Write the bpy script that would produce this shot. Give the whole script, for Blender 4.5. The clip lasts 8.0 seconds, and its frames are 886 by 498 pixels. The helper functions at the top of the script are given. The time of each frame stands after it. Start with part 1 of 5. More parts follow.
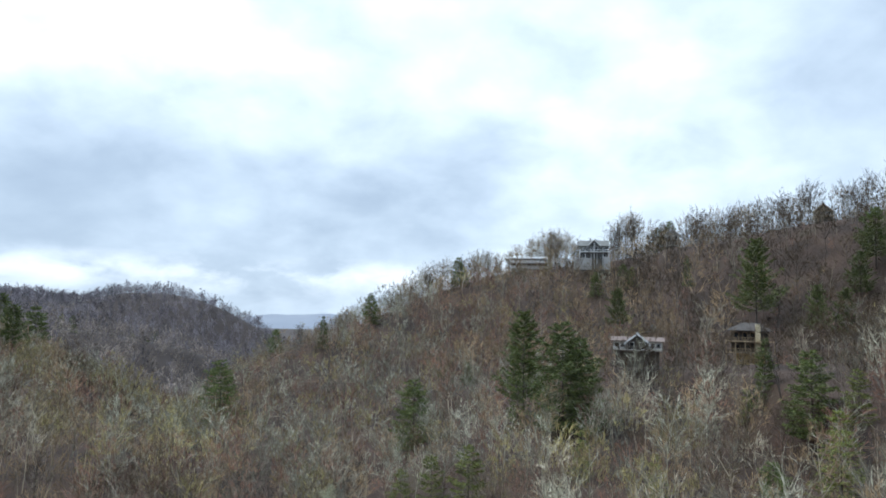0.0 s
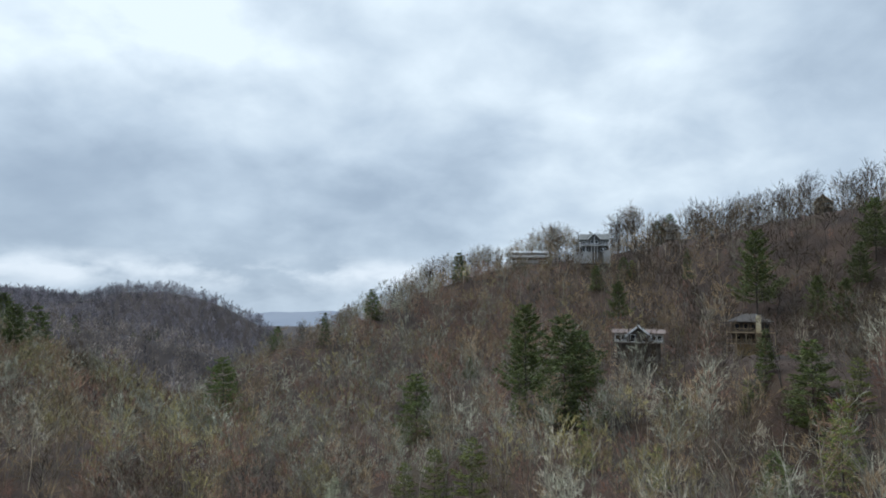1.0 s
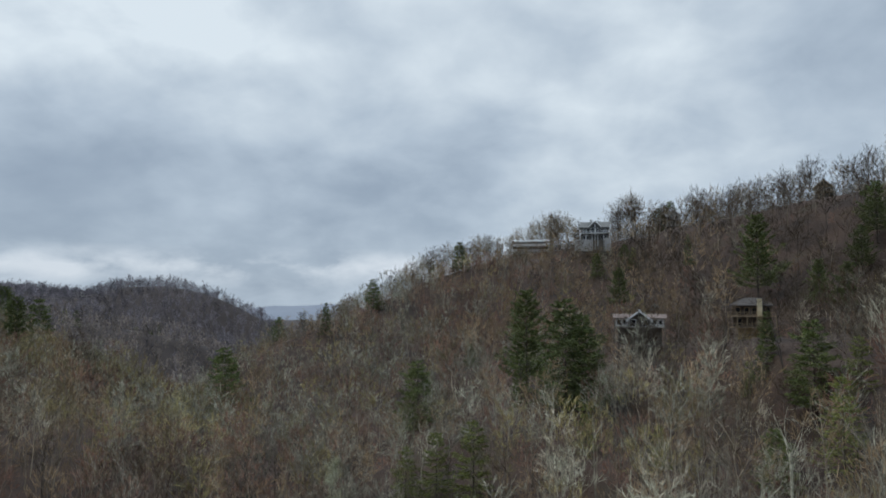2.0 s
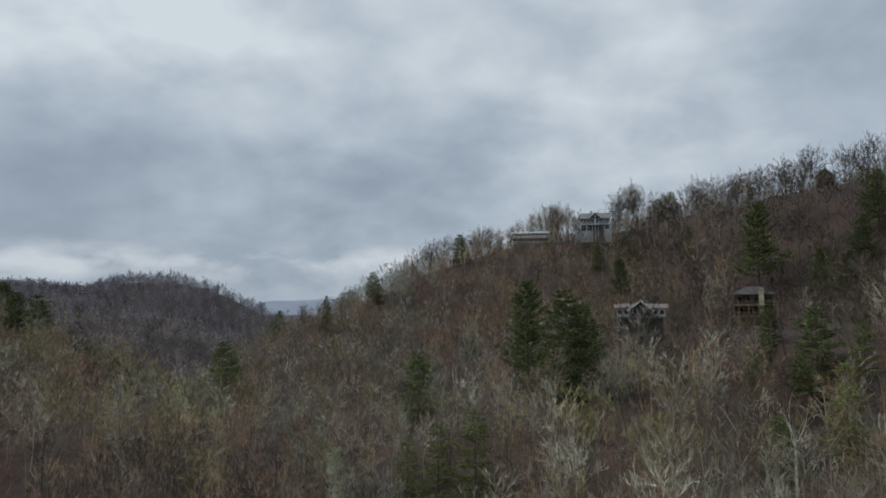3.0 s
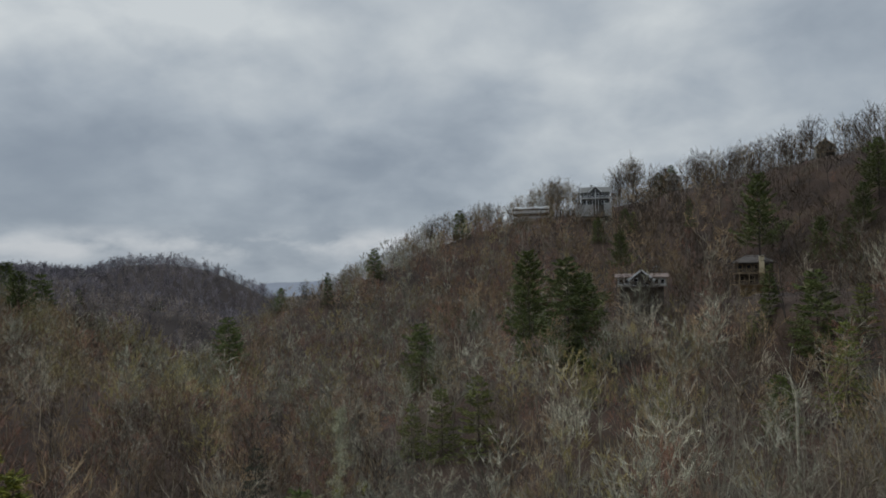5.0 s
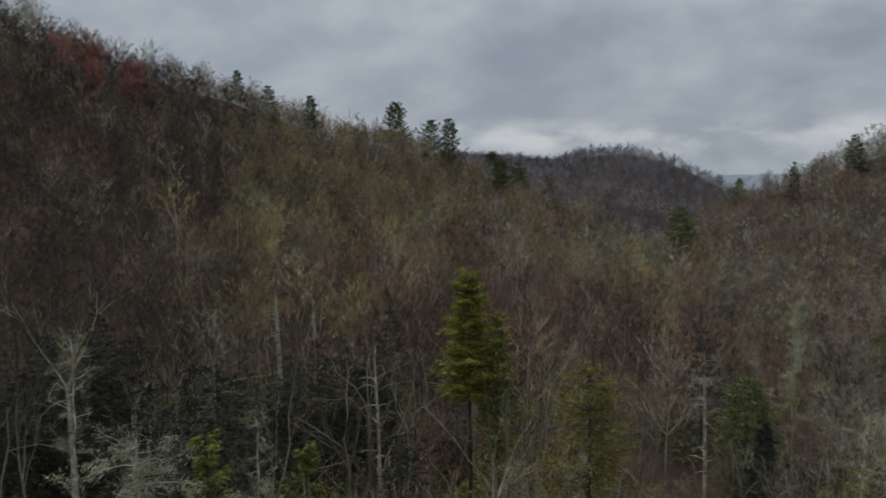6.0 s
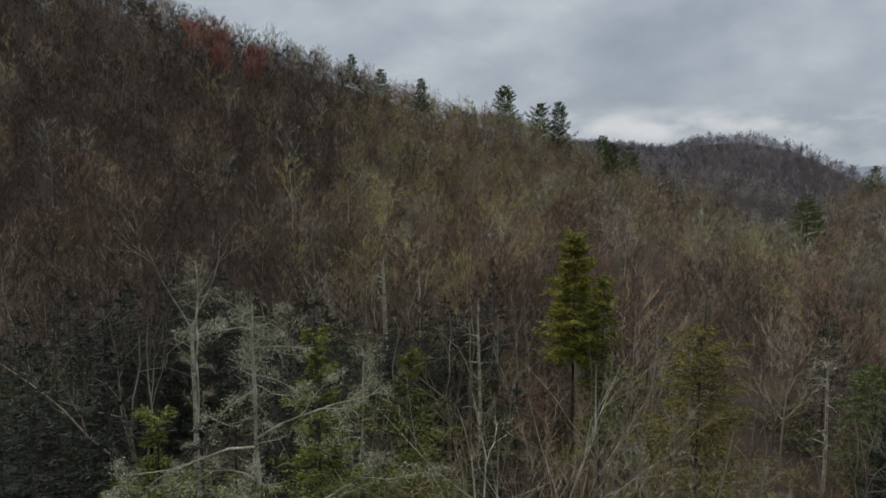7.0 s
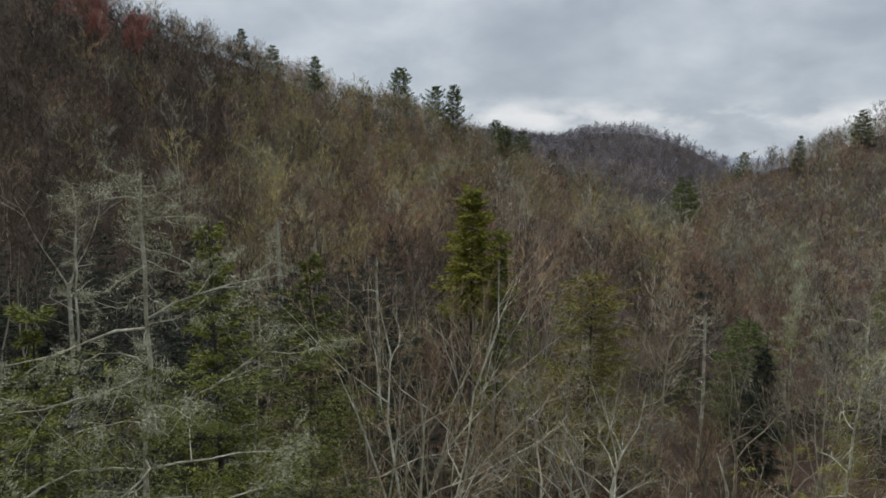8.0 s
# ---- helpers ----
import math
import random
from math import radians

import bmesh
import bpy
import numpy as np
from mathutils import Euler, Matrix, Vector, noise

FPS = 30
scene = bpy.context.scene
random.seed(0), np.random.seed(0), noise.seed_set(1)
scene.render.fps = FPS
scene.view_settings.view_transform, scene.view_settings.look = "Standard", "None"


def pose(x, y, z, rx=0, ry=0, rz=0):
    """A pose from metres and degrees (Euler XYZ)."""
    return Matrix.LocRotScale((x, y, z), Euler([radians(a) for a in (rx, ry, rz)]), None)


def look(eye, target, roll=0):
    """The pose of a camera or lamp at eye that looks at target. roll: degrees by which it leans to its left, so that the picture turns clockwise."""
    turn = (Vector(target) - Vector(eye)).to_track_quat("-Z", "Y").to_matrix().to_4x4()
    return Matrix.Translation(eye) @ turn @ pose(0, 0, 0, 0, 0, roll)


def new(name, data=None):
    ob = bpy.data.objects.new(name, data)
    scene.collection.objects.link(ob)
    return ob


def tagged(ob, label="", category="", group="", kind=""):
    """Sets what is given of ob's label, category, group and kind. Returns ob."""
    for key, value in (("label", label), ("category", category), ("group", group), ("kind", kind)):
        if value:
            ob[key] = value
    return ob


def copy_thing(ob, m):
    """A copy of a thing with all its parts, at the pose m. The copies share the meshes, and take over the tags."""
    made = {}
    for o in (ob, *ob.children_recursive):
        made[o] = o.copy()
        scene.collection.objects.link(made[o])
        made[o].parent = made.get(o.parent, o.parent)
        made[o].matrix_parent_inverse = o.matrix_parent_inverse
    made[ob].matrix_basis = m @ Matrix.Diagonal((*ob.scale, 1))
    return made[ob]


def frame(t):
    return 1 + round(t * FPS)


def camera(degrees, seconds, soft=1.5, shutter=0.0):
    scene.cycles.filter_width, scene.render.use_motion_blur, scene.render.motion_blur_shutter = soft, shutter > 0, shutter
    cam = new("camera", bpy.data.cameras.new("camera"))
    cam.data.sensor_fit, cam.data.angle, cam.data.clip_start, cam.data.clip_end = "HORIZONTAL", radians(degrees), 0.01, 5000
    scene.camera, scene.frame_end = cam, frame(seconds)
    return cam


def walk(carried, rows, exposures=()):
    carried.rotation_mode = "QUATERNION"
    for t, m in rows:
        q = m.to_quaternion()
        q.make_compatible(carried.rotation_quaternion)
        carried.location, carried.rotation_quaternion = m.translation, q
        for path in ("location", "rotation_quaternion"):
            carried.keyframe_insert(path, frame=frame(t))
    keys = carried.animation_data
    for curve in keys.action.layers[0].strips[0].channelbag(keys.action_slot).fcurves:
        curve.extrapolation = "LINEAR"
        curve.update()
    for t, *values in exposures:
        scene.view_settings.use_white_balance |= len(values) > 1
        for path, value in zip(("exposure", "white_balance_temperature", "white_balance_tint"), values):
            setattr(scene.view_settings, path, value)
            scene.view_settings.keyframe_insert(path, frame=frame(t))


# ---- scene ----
cam = camera(64.4, 8.0, soft=1.7, shutter=0.1)
# ---------------------------------------------------------------- camera
PATH = [
    (0, (0.00, -0.00, 40.00), 5.16, 1.31, -0.00),
    (0.5, (-0.10, -0.40, 40.09), 5.09, 1.04, 0.00),
    (1, (-0.12, -0.37, 39.65), 4.83, 0.68, 0.01),
    (1.5, (0.00, -0.18, 38.94), 4.52, 0.32, 0.04),
    (2, (0.13, 0.06, 38.23), 4.23, 0.10, 0.08),
    (2.7, (0.14, 0.60, 37.75), 3.88, -0.20, 0.09),
    (3.5, (0.14, 1.16, 37.30), 3.44, -0.56, 0.10),
    (4, (0.18, 1.26, 36.66), 3.12, -0.69, 0.09),
    (4.6, (0.00, 0.95, 35.95), 2.62, -0.85, 0.09),
    (5.2, (-0.23, 0.58, 35.22), 2.02, -1.00, 0.10),
    (5.3, (-0.26, 0.52, 35.08), 1.86, -1.01, 0.23),
    (5.4, (-0.28, 0.44, 34.92), 0.49, -1.00, 3.57),
    (5.5, (-0.29, 0.37, 34.81), -3.09, -0.86, 8.78),
    (5.6, (-0.27, 0.33, 34.75), -6.20, -0.39, 14.87),
    (5.7, (-0.21, 0.28, 34.71), -6.34, -0.58, 20.81),
    (5.8, (-0.11, 0.21, 34.65), -6.35, -0.49, 26.72),
    (6, (0.12, 0.10, 34.49), -6.30, -0.24, 35.91),
    (6.5, (0.30, 0.02, 33.60), -6.84, 0.18, 43.87),
    (7, (0.24, -0.06, 32.55), -7.26, 0.33, 44.54),
    (7.5, (0.19, -0.12, 31.50), -7.78, 0.68, 40.46),
    (8, (0.15, -0.19, 30.43), -8.20, 1.18, 35.98),
]
EXPOSURE = [(0, 0.77, 5950, 8), (0.5, 0.54, 5980, 8), (1.0, 0.34, 6020, 8), (1.5, 0.2, 6080, 8), (2.0, 0.05, 6150, 9), (3.5, -0.2, 6350, 10), (5.3, -0.32, 6550, 11), (5.8, -0.32, 6620, 12), (6.5, -0.2, 6700, 12), (7.2, 0.0, 6720, 12), (8.0, 0.2, 6750, 12)]
walk(cam, [(t, pose(*eye, 90 + pitch, 0, yaw) @ pose(0, 0, 0, 0, 0, roll)) for t, eye, pitch, roll, yaw in PATH], EXPOSURE)

# ---------------------------------------------------------------- sky and sun
SUN_AZ, SUN_EL = radians(72), radians(56)
SUN_WAY = Vector((-math.sin(SUN_AZ) * math.cos(SUN_EL), math.cos(SUN_AZ) * math.cos(SUN_EL), math.sin(SUN_EL)))


def wire(tree, kind, **values):
    """A node of that kind; values set its sockets, by name, to a number, a colour or another node's output."""
    node = tree.nodes.new(kind)
    for key, value in values.items():
        socket = node.inputs[int(key[1:])] if key[0] == "i" and key[1:].isdigit() else node.inputs[key.replace("_", " ")]
        if isinstance(value, bpy.types.NodeSocket):
            tree.links.new(value, socket)
        else:
            socket.default_value = value
    return node


def calc(tree, operation, a, b=0.0, c=0.0):
    node = wire(tree, "ShaderNodeMath", i0=a, i1=b, i2=c)
    node.operation = operation
    return node.outputs[0]


def blend(tree, factor, a, b, mode="MIX"):
    node = wire(tree, "ShaderNodeMixRGB", i0=factor, i1=a, i2=b)
    node.blend_type = mode
    return node.outputs[0]


def ramp(tree, factor, stops):
    node = wire(tree, "ShaderNodeValToRGB", i0=factor)
    line = node.color_ramp
    while len(line.elements) < len(stops):
        line.elements.new(0.5)
    for element, (at, colour) in zip(line.elements, stops):
        element.position, element.color = at, (*colour, 1)
    return node.outputs[0]


CLOUDS = [(22, 24, 45, 0.24), (34, 22, 60, 0.10), (14, 30, 12, 0.06), (21.5, 25, 320, 0.14), (34, 24, 50, 0.10), (-12, 16, 40, 0.08), (-16, 30, 25, 0.12), (29, 10, 160, -0.13), (21, 8, 60, -0.06), (-20, 12, 60, 0.05)]


def make_sky():
    world = bpy.data.worlds.new("overcast_sky")
    world.use_nodes = True
    t = world.node_tree
    t.nodes.clear()
    sky = t.nodes.new("ShaderNodeTexSky")
    sky.sky_type, sky.sun_disc = "NISHITA", False
    sky.sun_elevation, sky.sun_rotation = SUN_EL, -SUN_AZ
    way = wire(t, "ShaderNodeTexCoord").outputs["Generated"]
    part = wire(t, "ShaderNodeSeparateXYZ", Vector=way)
    up = calc(t, "MAXIMUM", part.outputs[2], 0.0)
    # the cloud base is a flat sheet overhead: its pattern closes up towards the horizon
    deep = calc(t, "ADD", up, 0.45)
    flat = wire(t, "ShaderNodeCombineXYZ", X=calc(t, "DIVIDE", part.outputs[0], deep), Y=calc(t, "DIVIDE", part.outputs[1], deep), Z=7.7).outputs[0]
    broad = wire(t, "ShaderNodeTexNoise", Vector=flat, Scale=2.1, Detail=5.0, Roughness=0.45, Distortion=0.3)
    fine = wire(t, "ShaderNodeTexNoise", Vector=flat, Scale=5.8, Detail=6.0, Roughness=0.5, Distortion=0.15)
    cover = calc(t, "MULTIPLY_ADD", broad.outputs[0], 0.38, calc(t, "MULTIPLY_ADD", fine.outputs[0], 0.30, 0.17))
    level = calc(t, "SUBTRACT", cover, 0.02)
    # thin and thick stretches of the cloud sheet: azimuth to the left of north, height, width, strength
    for az, el, tight, much in CLOUDS:
        there = (-math.sin(radians(az)) * math.cos(radians(el)), math.cos(radians(az)) * math.cos(radians(el)), math.sin(radians(el)))
        near = wire(t, "ShaderNodeVectorMath", i0=way, i1=there)
        near.operation = "DOT_PRODUCT"
        lobe = calc(t, "POWER", calc(t, "MAXIMUM", near.outputs["Value"], 0.0), tight)
        level = calc(t, "ADD", level, calc(t, "MULTIPLY", calc(t, "MULTIPLY", lobe, much), calc(t, "MULTIPLY_ADD", fine.outputs[0], 1.2, 0.4)))
    cloud = ramp(t, level, [(0.25, (2.15, 2.65, 3.4)), (0.42, (3.3, 3.9, 4.6)), (0.54, (4.5, 5.15, 5.8)), (0.78, (7.2, 7.75, 8.0))])
    # a thin bright gap between the cloud base and the hills
    slit = calc(t, "SUBTRACT", 1.0, calc(t, "MULTIPLY", calc(t, "ABSOLUTE", calc(t, "SUBTRACT", up, 0.045)), 34.0))
    slit = calc(t, "MULTIPLY", calc(t, "MAXIMUM", slit, 0.0), calc(t, "MULTIPLY", calc(t, "SUBTRACT", fine.outputs[0], 0.42), 5.5))
    slit = calc(t, "MINIMUM", calc(t, "MAXIMUM", slit, 0.0), 1.0)
    cloud = blend(t, slit, cloud, (6.4, 6.8, 7.2, 1))
    # an overcast sheet brightens from the horizon to the zenith
    lift = calc(t, "MULTIPLY_ADD", calc(t, "MAXIMUM", calc(t, "SUBTRACT", up, 0.42), 0.0), 2.1, 1.0)
    cloud = blend(t, 1.0, cloud, wire(t, "ShaderNodeCombineXYZ", X=lift, Y=lift, Z=lift).outputs[0], "MULTIPLY")
    air = blend(t, 0.96, sky.outputs[0], cloud)
    back = wire(t, "ShaderNodeBackground", Color=air, Strength=0.1)
    t.links.new(back.outputs[0], wire(t, "ShaderNodeOutputWorld").inputs[0])
    scene.world = world


make_sky()
sun = new("sun", bpy.data.lights.new("sun", "SUN"))
sun.data.energy, sun.data.angle, sun.data.color = 1.5, radians(30), (1.0, 0.96, 0.9)
sun.matrix_world = look(SUN_WAY * 400, (0, 0, 0))


# ---------------------------------------------------------------- materials
def surface(name, stops, size=1.0, fine=8.0, rough=0.9, bump=0.3, metal=0.0, spread=0.25, piece=0.0, turn=(1, 1, 1)):
    """Colour stops mixed by noise at two sizes (size and size / fine, in metres), with relief; piece: how far loose pieces differ."""
    m = bpy.data.materials.new(name)
    m.use_nodes = True
    t = m.node_tree
    t.nodes.clear()
    place = wire(t, "ShaderNodeNewGeometry")
    spot = wire(t, "ShaderNodeMapping", Vector=place.outputs["Position"], Scale=turn).outputs[0]
    a = wire(t, "ShaderNodeTexNoise", Vector=spot, Scale=1 / size, Detail=4.0, Roughness=0.6).outputs[0]
    b = wire(t, "ShaderNodeTexNoise", Vector=spot, Scale=fine / size, Detail=4.0, Roughness=0.65).outputs[0]
    level = calc(t, "ADD", calc(t, "MULTIPLY", a, 1 - spread), calc(t, "MULTIPLY", b, spread))
    if piece:
        level = calc(t, "ADD", level, calc(t, "MULTIPLY", calc(t, "SUBTRACT", place.outputs["Random Per Island"], 0.5), piece))
    count = len(stops)
    colour = ramp(t, level, [(0.34 + 0.32 * n / max(1, count - 1), c) for n, c in enumerate(stops)])
    if piece:
        tree = wire(t, "ShaderNodeAttribute")
        tree.attribute_name = "tone"
        each = calc(t, "MULTIPLY_ADD", wire(t, "ShaderNodeObjectInfo").outputs["Random"], 0.5, 0.75)
        tint = calc(t, "MULTIPLY", each, calc(t, "ADD", tree.outputs["Fac"], 1.0))
        colour = blend(t, 1.0, colour, wire(t, "ShaderNodeCombineXYZ", X=tint, Y=tint, Z=tint).outputs[0], "MULTIPLY")
    relief = wire(t, "ShaderNodeBump", Strength=bump, Distance=size / fine, Height=b)
    shade = wire(t, "ShaderNodeBsdfPrincipled", Base_Color=colour, Roughness=rough, Metallic=metal, Normal=relief.outputs[0])
    t.links.new(shade.outputs[0], wire(t, "ShaderNodeOutputMaterial").inputs[0])
    return m


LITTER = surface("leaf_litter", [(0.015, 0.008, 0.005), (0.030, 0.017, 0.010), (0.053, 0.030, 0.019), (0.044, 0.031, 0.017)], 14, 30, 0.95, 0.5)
BARK = surface("grey_bark", [(0.113, 0.090, 0.060), (0.216, 0.180, 0.130), (0.371, 0.320, 0.237)], 6, 24, 0.9, 0.4, piece=0.25)
BARK_DARK = surface("dark_bark", [(0.03, 0.026, 0.022), (0.06, 0.05, 0.042), (0.10, 0.085, 0.07)], 1.5, 14, 0.95, 0.5)
LICHEN_BARK = surface("lichen_bark", [(0.150, 0.138, 0.095), (0.430, 0.405, 0.300), (0.740, 0.715, 0.570)], 0.4, 8, 0.95, 0.6)
GREY_LICHEN_BARK = surface("grey_lichen_bark", [(0.125, 0.112, 0.082), (0.240, 0.222, 0.168), (0.360, 0.338, 0.264)], 2, 10, 0.95, 0.4, piece=0.2)
TWIG_GREY = surface("grey_twigs", [(0.156, 0.135, 0.098), (0.264, 0.234, 0.172), (0.405, 0.366, 0.280)], 9, 12, 0.9, 0.0, piece=0.3)
TWIG_BROWN = surface("brown_twigs", [(0.145, 0.098, 0.051), (0.250, 0.175, 0.097), (0.365, 0.264, 0.153)], 9, 12, 0.9, 0.0, piece=0.3)
TWIG_RED = surface("budding_red_twigs", [(0.128, 0.066, 0.045), (0.212, 0.112, 0.076), (0.290, 0.162, 0.110)], 9, 12, 0.9, 0.0, piece=0.3)
TWIG_OLIVE = surface("budding_olive_twigs", [(0.166, 0.138, 0.050), (0.276, 0.232, 0.090), (0.398, 0.344, 0.152)], 9, 12, 0.9, 0.0, piece=0.3)
TWIG_PALE = surface("lichened_twigs", [(0.195, 0.188, 0.135), (0.325, 0.315, 0.235), (0.460, 0.445, 0.345)], 6, 12, 0.95, 0.0, piece=0.3)
LICHEN = surface("beard_lichen", [(0.230, 0.230, 0.135), (0.440, 0.440, 0.295), (0.660, 0.655, 0.470)], 1.0, 10, 0.95, 0.0, piece=0.35)
LICHEN_YELLOW = surface("yellow_green_lichen", [(0.213, 0.225, 0.075), (0.375, 0.388, 0.150), (0.550, 0.562, 0.263)], 1.0, 10, 0.95, 0.0, piece=0.35)
NEEDLE = surface("pine_needles", [(0.044, 0.062, 0.014), (0.088, 0.115, 0.026), (0.146, 0.176, 0.043)], 3, 10, 0.75, 0.0, piece=0.4)
# hemlock green taken near black: the ravine's shade is in the colour
NEEDLE_SHADED = surface("shaded_hemlock_needles", [(0.010, 0.016, 0.008), (0.019, 0.027, 0.012), (0.030, 0.040, 0.017)], 3, 10, 0.75, 0.0, piece=0.4)
NEEDLE_LIGHT = surface("yellow_green_needles", [(0.130, 0.138, 0.012), (0.245, 0.240, 0.022), (0.360, 0.335, 0.038)], 2, 10, 0.75, 0.0, piece=0.4)
NEEDLE_YOUNG = surface("young_pine_needles", [(0.075, 0.095, 0.016), (0.140, 0.162, 0.030), (0.215, 0.235, 0.052)], 2, 10, 0.75, 0.0, piece=0.4)
NEEDLE_MIX = surface("mossy_hemlock_needles", [(0.050, 0.064, 0.011), (0.125, 0.140, 0.019), (0.240, 0.250, 0.040)], 1.2, 8, 0.75, 0.0, piece=0.5)
NEEDLE_OLIVE = surface("fading_olive_needles", [(0.120, 0.107, 0.019), (0.208, 0.182, 0.034), (0.295, 0.258, 0.057)], 1.5, 8, 0.8, 0.0, piece=0.4)
# brown twigs darkened: the shade on the slopes is put into this colour
TWIG_SHADED = surface("shaded_brown_twigs", [(0.040, 0.026, 0.015), (0.068, 0.046, 0.026), (0.102, 0.071, 0.041)], 9, 12, 0.9, 0.0, piece=0.3)
TWIG_SCARLET = surface("scarlet_budding_twigs", [(0.250, 0.098, 0.076), (0.370, 0.155, 0.122), (0.470, 0.240, 0.190)], 6, 12, 0.9, 0.0, piece=0.3)
# distance haze is put into both: bluish grey woods, paled brown woods
HAZED_WOODS = surface("far_hazed_woods", [(0.140, 0.126, 0.140), (0.198, 0.180, 0.197), (0.262, 0.241, 0.258)], 40, 10, 1.0, 0.0, piece=0.12)
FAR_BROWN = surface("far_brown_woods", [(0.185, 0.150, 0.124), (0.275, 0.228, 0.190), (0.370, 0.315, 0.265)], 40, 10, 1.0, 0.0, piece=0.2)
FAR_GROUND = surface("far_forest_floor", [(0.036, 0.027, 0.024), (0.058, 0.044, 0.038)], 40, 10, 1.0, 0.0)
# the blue of the air in between, painted onto the range
FAR_RANGE = surface("far_haze_blue_range", [(0.20, 0.225, 0.270), (0.235, 0.262, 0.305)], 300, 6, 1.0, 0.0)
WALL_WHITE = surface("weathered_cream_siding", [(0.40, 0.38, 0.34), (0.52, 0.50, 0.45), (0.60, 0.58, 0.53)], 2, 10, 0.7, 0.1, turn=(1, 1, 4))
WALL_GREY = surface("grey_board_siding", [(0.20, 0.20, 0.20), (0.28, 0.28, 0.275), (0.34, 0.34, 0.33)], 2, 10, 0.8, 0.15, turn=(1, 1, 4))
WALL_SLATE = surface("slate_brown_siding", [(0.075, 0.074, 0.068), (0.11, 0.108, 0.10), (0.15, 0.147, 0.136)], 2, 10, 0.8, 0.15, turn=(1, 1, 4))
WALL_TAN = surface("tan_plank_siding", [(0.420, 0.290, 0.120), (0.550, 0.390, 0.170), (0.620, 0.460, 0.220)], 2, 10, 0.8, 0.15, turn=(1, 1, 4))
CHIMNEY_TAN = surface("cream_chimney_render", [(0.50, 0.42, 0.26), (0.60, 0.51, 0.33), (0.66, 0.58, 0.4)], 1, 8, 0.9, 0.2)
WALL_DARK = surface("stained_boards_and_shadow", [(0.035, 0.028, 0.024), (0.06, 0.05, 0.042), (0.09, 0.075, 0.06)], 2, 10, 0.8, 0.15, turn=(1, 1, 4))
ROOF_GREY = surface("grey_shingles", [(0.115, 0.118, 0.112), (0.160, 0.163, 0.155), (0.205, 0.207, 0.198)], 2, 12, 0.9, 0.3)
ROOF_PALE = surface("pale_metal_roof", [(0.34, 0.36, 0.37), (0.42, 0.44, 0.45), (0.5, 0.52, 0.53)], 3, 10, 0.6, 0.05, 0.2)
ROOF_TAN = surface("red_brown_shingles", [(0.120, 0.088, 0.074), (0.160, 0.120, 0.102), (0.205, 0.158, 0.136)], 2, 12, 0.85, 0.3)
ROOF_BROWN = surface("brown_shingles", [(0.042, 0.036, 0.032), (0.062, 0.054, 0.048), (0.085, 0.074, 0.066)], 2, 12, 0.9, 0.3)
TRIM = surface("white_trim_paint", [(0.62, 0.62, 0.61), (0.74, 0.74, 0.73)], 1, 6, 0.6, 0.05)
DECK = surface("weathered_deck_timber", [(0.10, 0.085, 0.07), (0.17, 0.15, 0.125), (0.24, 0.21, 0.175)], 1.5, 10, 0.85, 0.2)
DECK_PALE = surface("pale_deck_timber", [(0.200, 0.145, 0.085), (0.290, 0.215, 0.130), (0.380, 0.290, 0.185)], 1.5, 10, 0.85, 0.2)
CLAY = surface("orange_clay_bank", [(0.22, 0.10, 0.04), (0.34, 0.17, 0.07), (0.42, 0.24, 0.11)], 3, 10, 0.95, 0.5)
CONCRETE = surface("pale_concrete", [(0.30, 0.29, 0.27), (0.38, 0.37, 0.35), (0.45, 0.44, 0.42)], 2, 10, 0.9, 0.2)


def glazing():
    m = bpy.data.materials.new("window_glass")
    m.use_nodes = True
    shade = m.node_tree.nodes["Principled BSDF"]
    shade.inputs["Base Color"].default_value = (0.012, 0.015, 0.02, 1)
    shade.inputs["Roughness"].default_value = 0.06
    shade.inputs["Specular IOR Level"].default_value = 0.6
    return m


GLASS = glazing()


# ---------------------------------------------------------------- terrain
LAND = [
    [(40, -420, 24), (8, -90, 12), (-3, 20, 6), (-12, 75, 2), (-28, 150, 0), (-70, 215, -2), (-125, 330, -16), (-190, 560, -36), (-205, 900, -40), (-190, 1300, -48), (-120, 1900, -55)],
    [(420, -260, 150), (300, 60, 118), (210, 190, 94), (155, 265, 79), (112, 345, 73), (64, 340, 64), (35, 372, 62), (5, 345, 53), (-30, 318, 37), (-55, 300, 27), (-80, 312, 16)],
    [(150, 60, 44), (112, 120, 35), (80, 172, 29.5), (50, 180, 26), (24, 148, 17)],
    [(-300, -260, 140), (-265, 40, 98), (-235, 130, 70), (-212, 200, 52), (-196, 252, 43), (-210, 325, 10), (-235, 430, -32)],
    [(-30, -60, 16), (-36, 15, 12), (-60, 60, 9), (-90, 140, 14), (-120, 210, 18)],
    [(-1500, 1400, 62), (-900, 1230, 58), (-693, 1130, 54), (-605, 1090, 44), (-561, 1080, 43), (-525, 1100, 54), (-481, 1100, 61), (-428, 1100, 60), (-384, 1100, 53), (-340, 1100, 36), (-304, 1100, 20), (-269, 1095, 0), (-235, 1090, -25)],
    [(-560, 520, 40), (-420, 590, 24), (-352, 615, 21), (-318, 650, 15), (-282, 640, 12), (-255, 690, 2), (-222, 725, -14)],
]  # the valley, the crests and shoulders round it: x, y, height


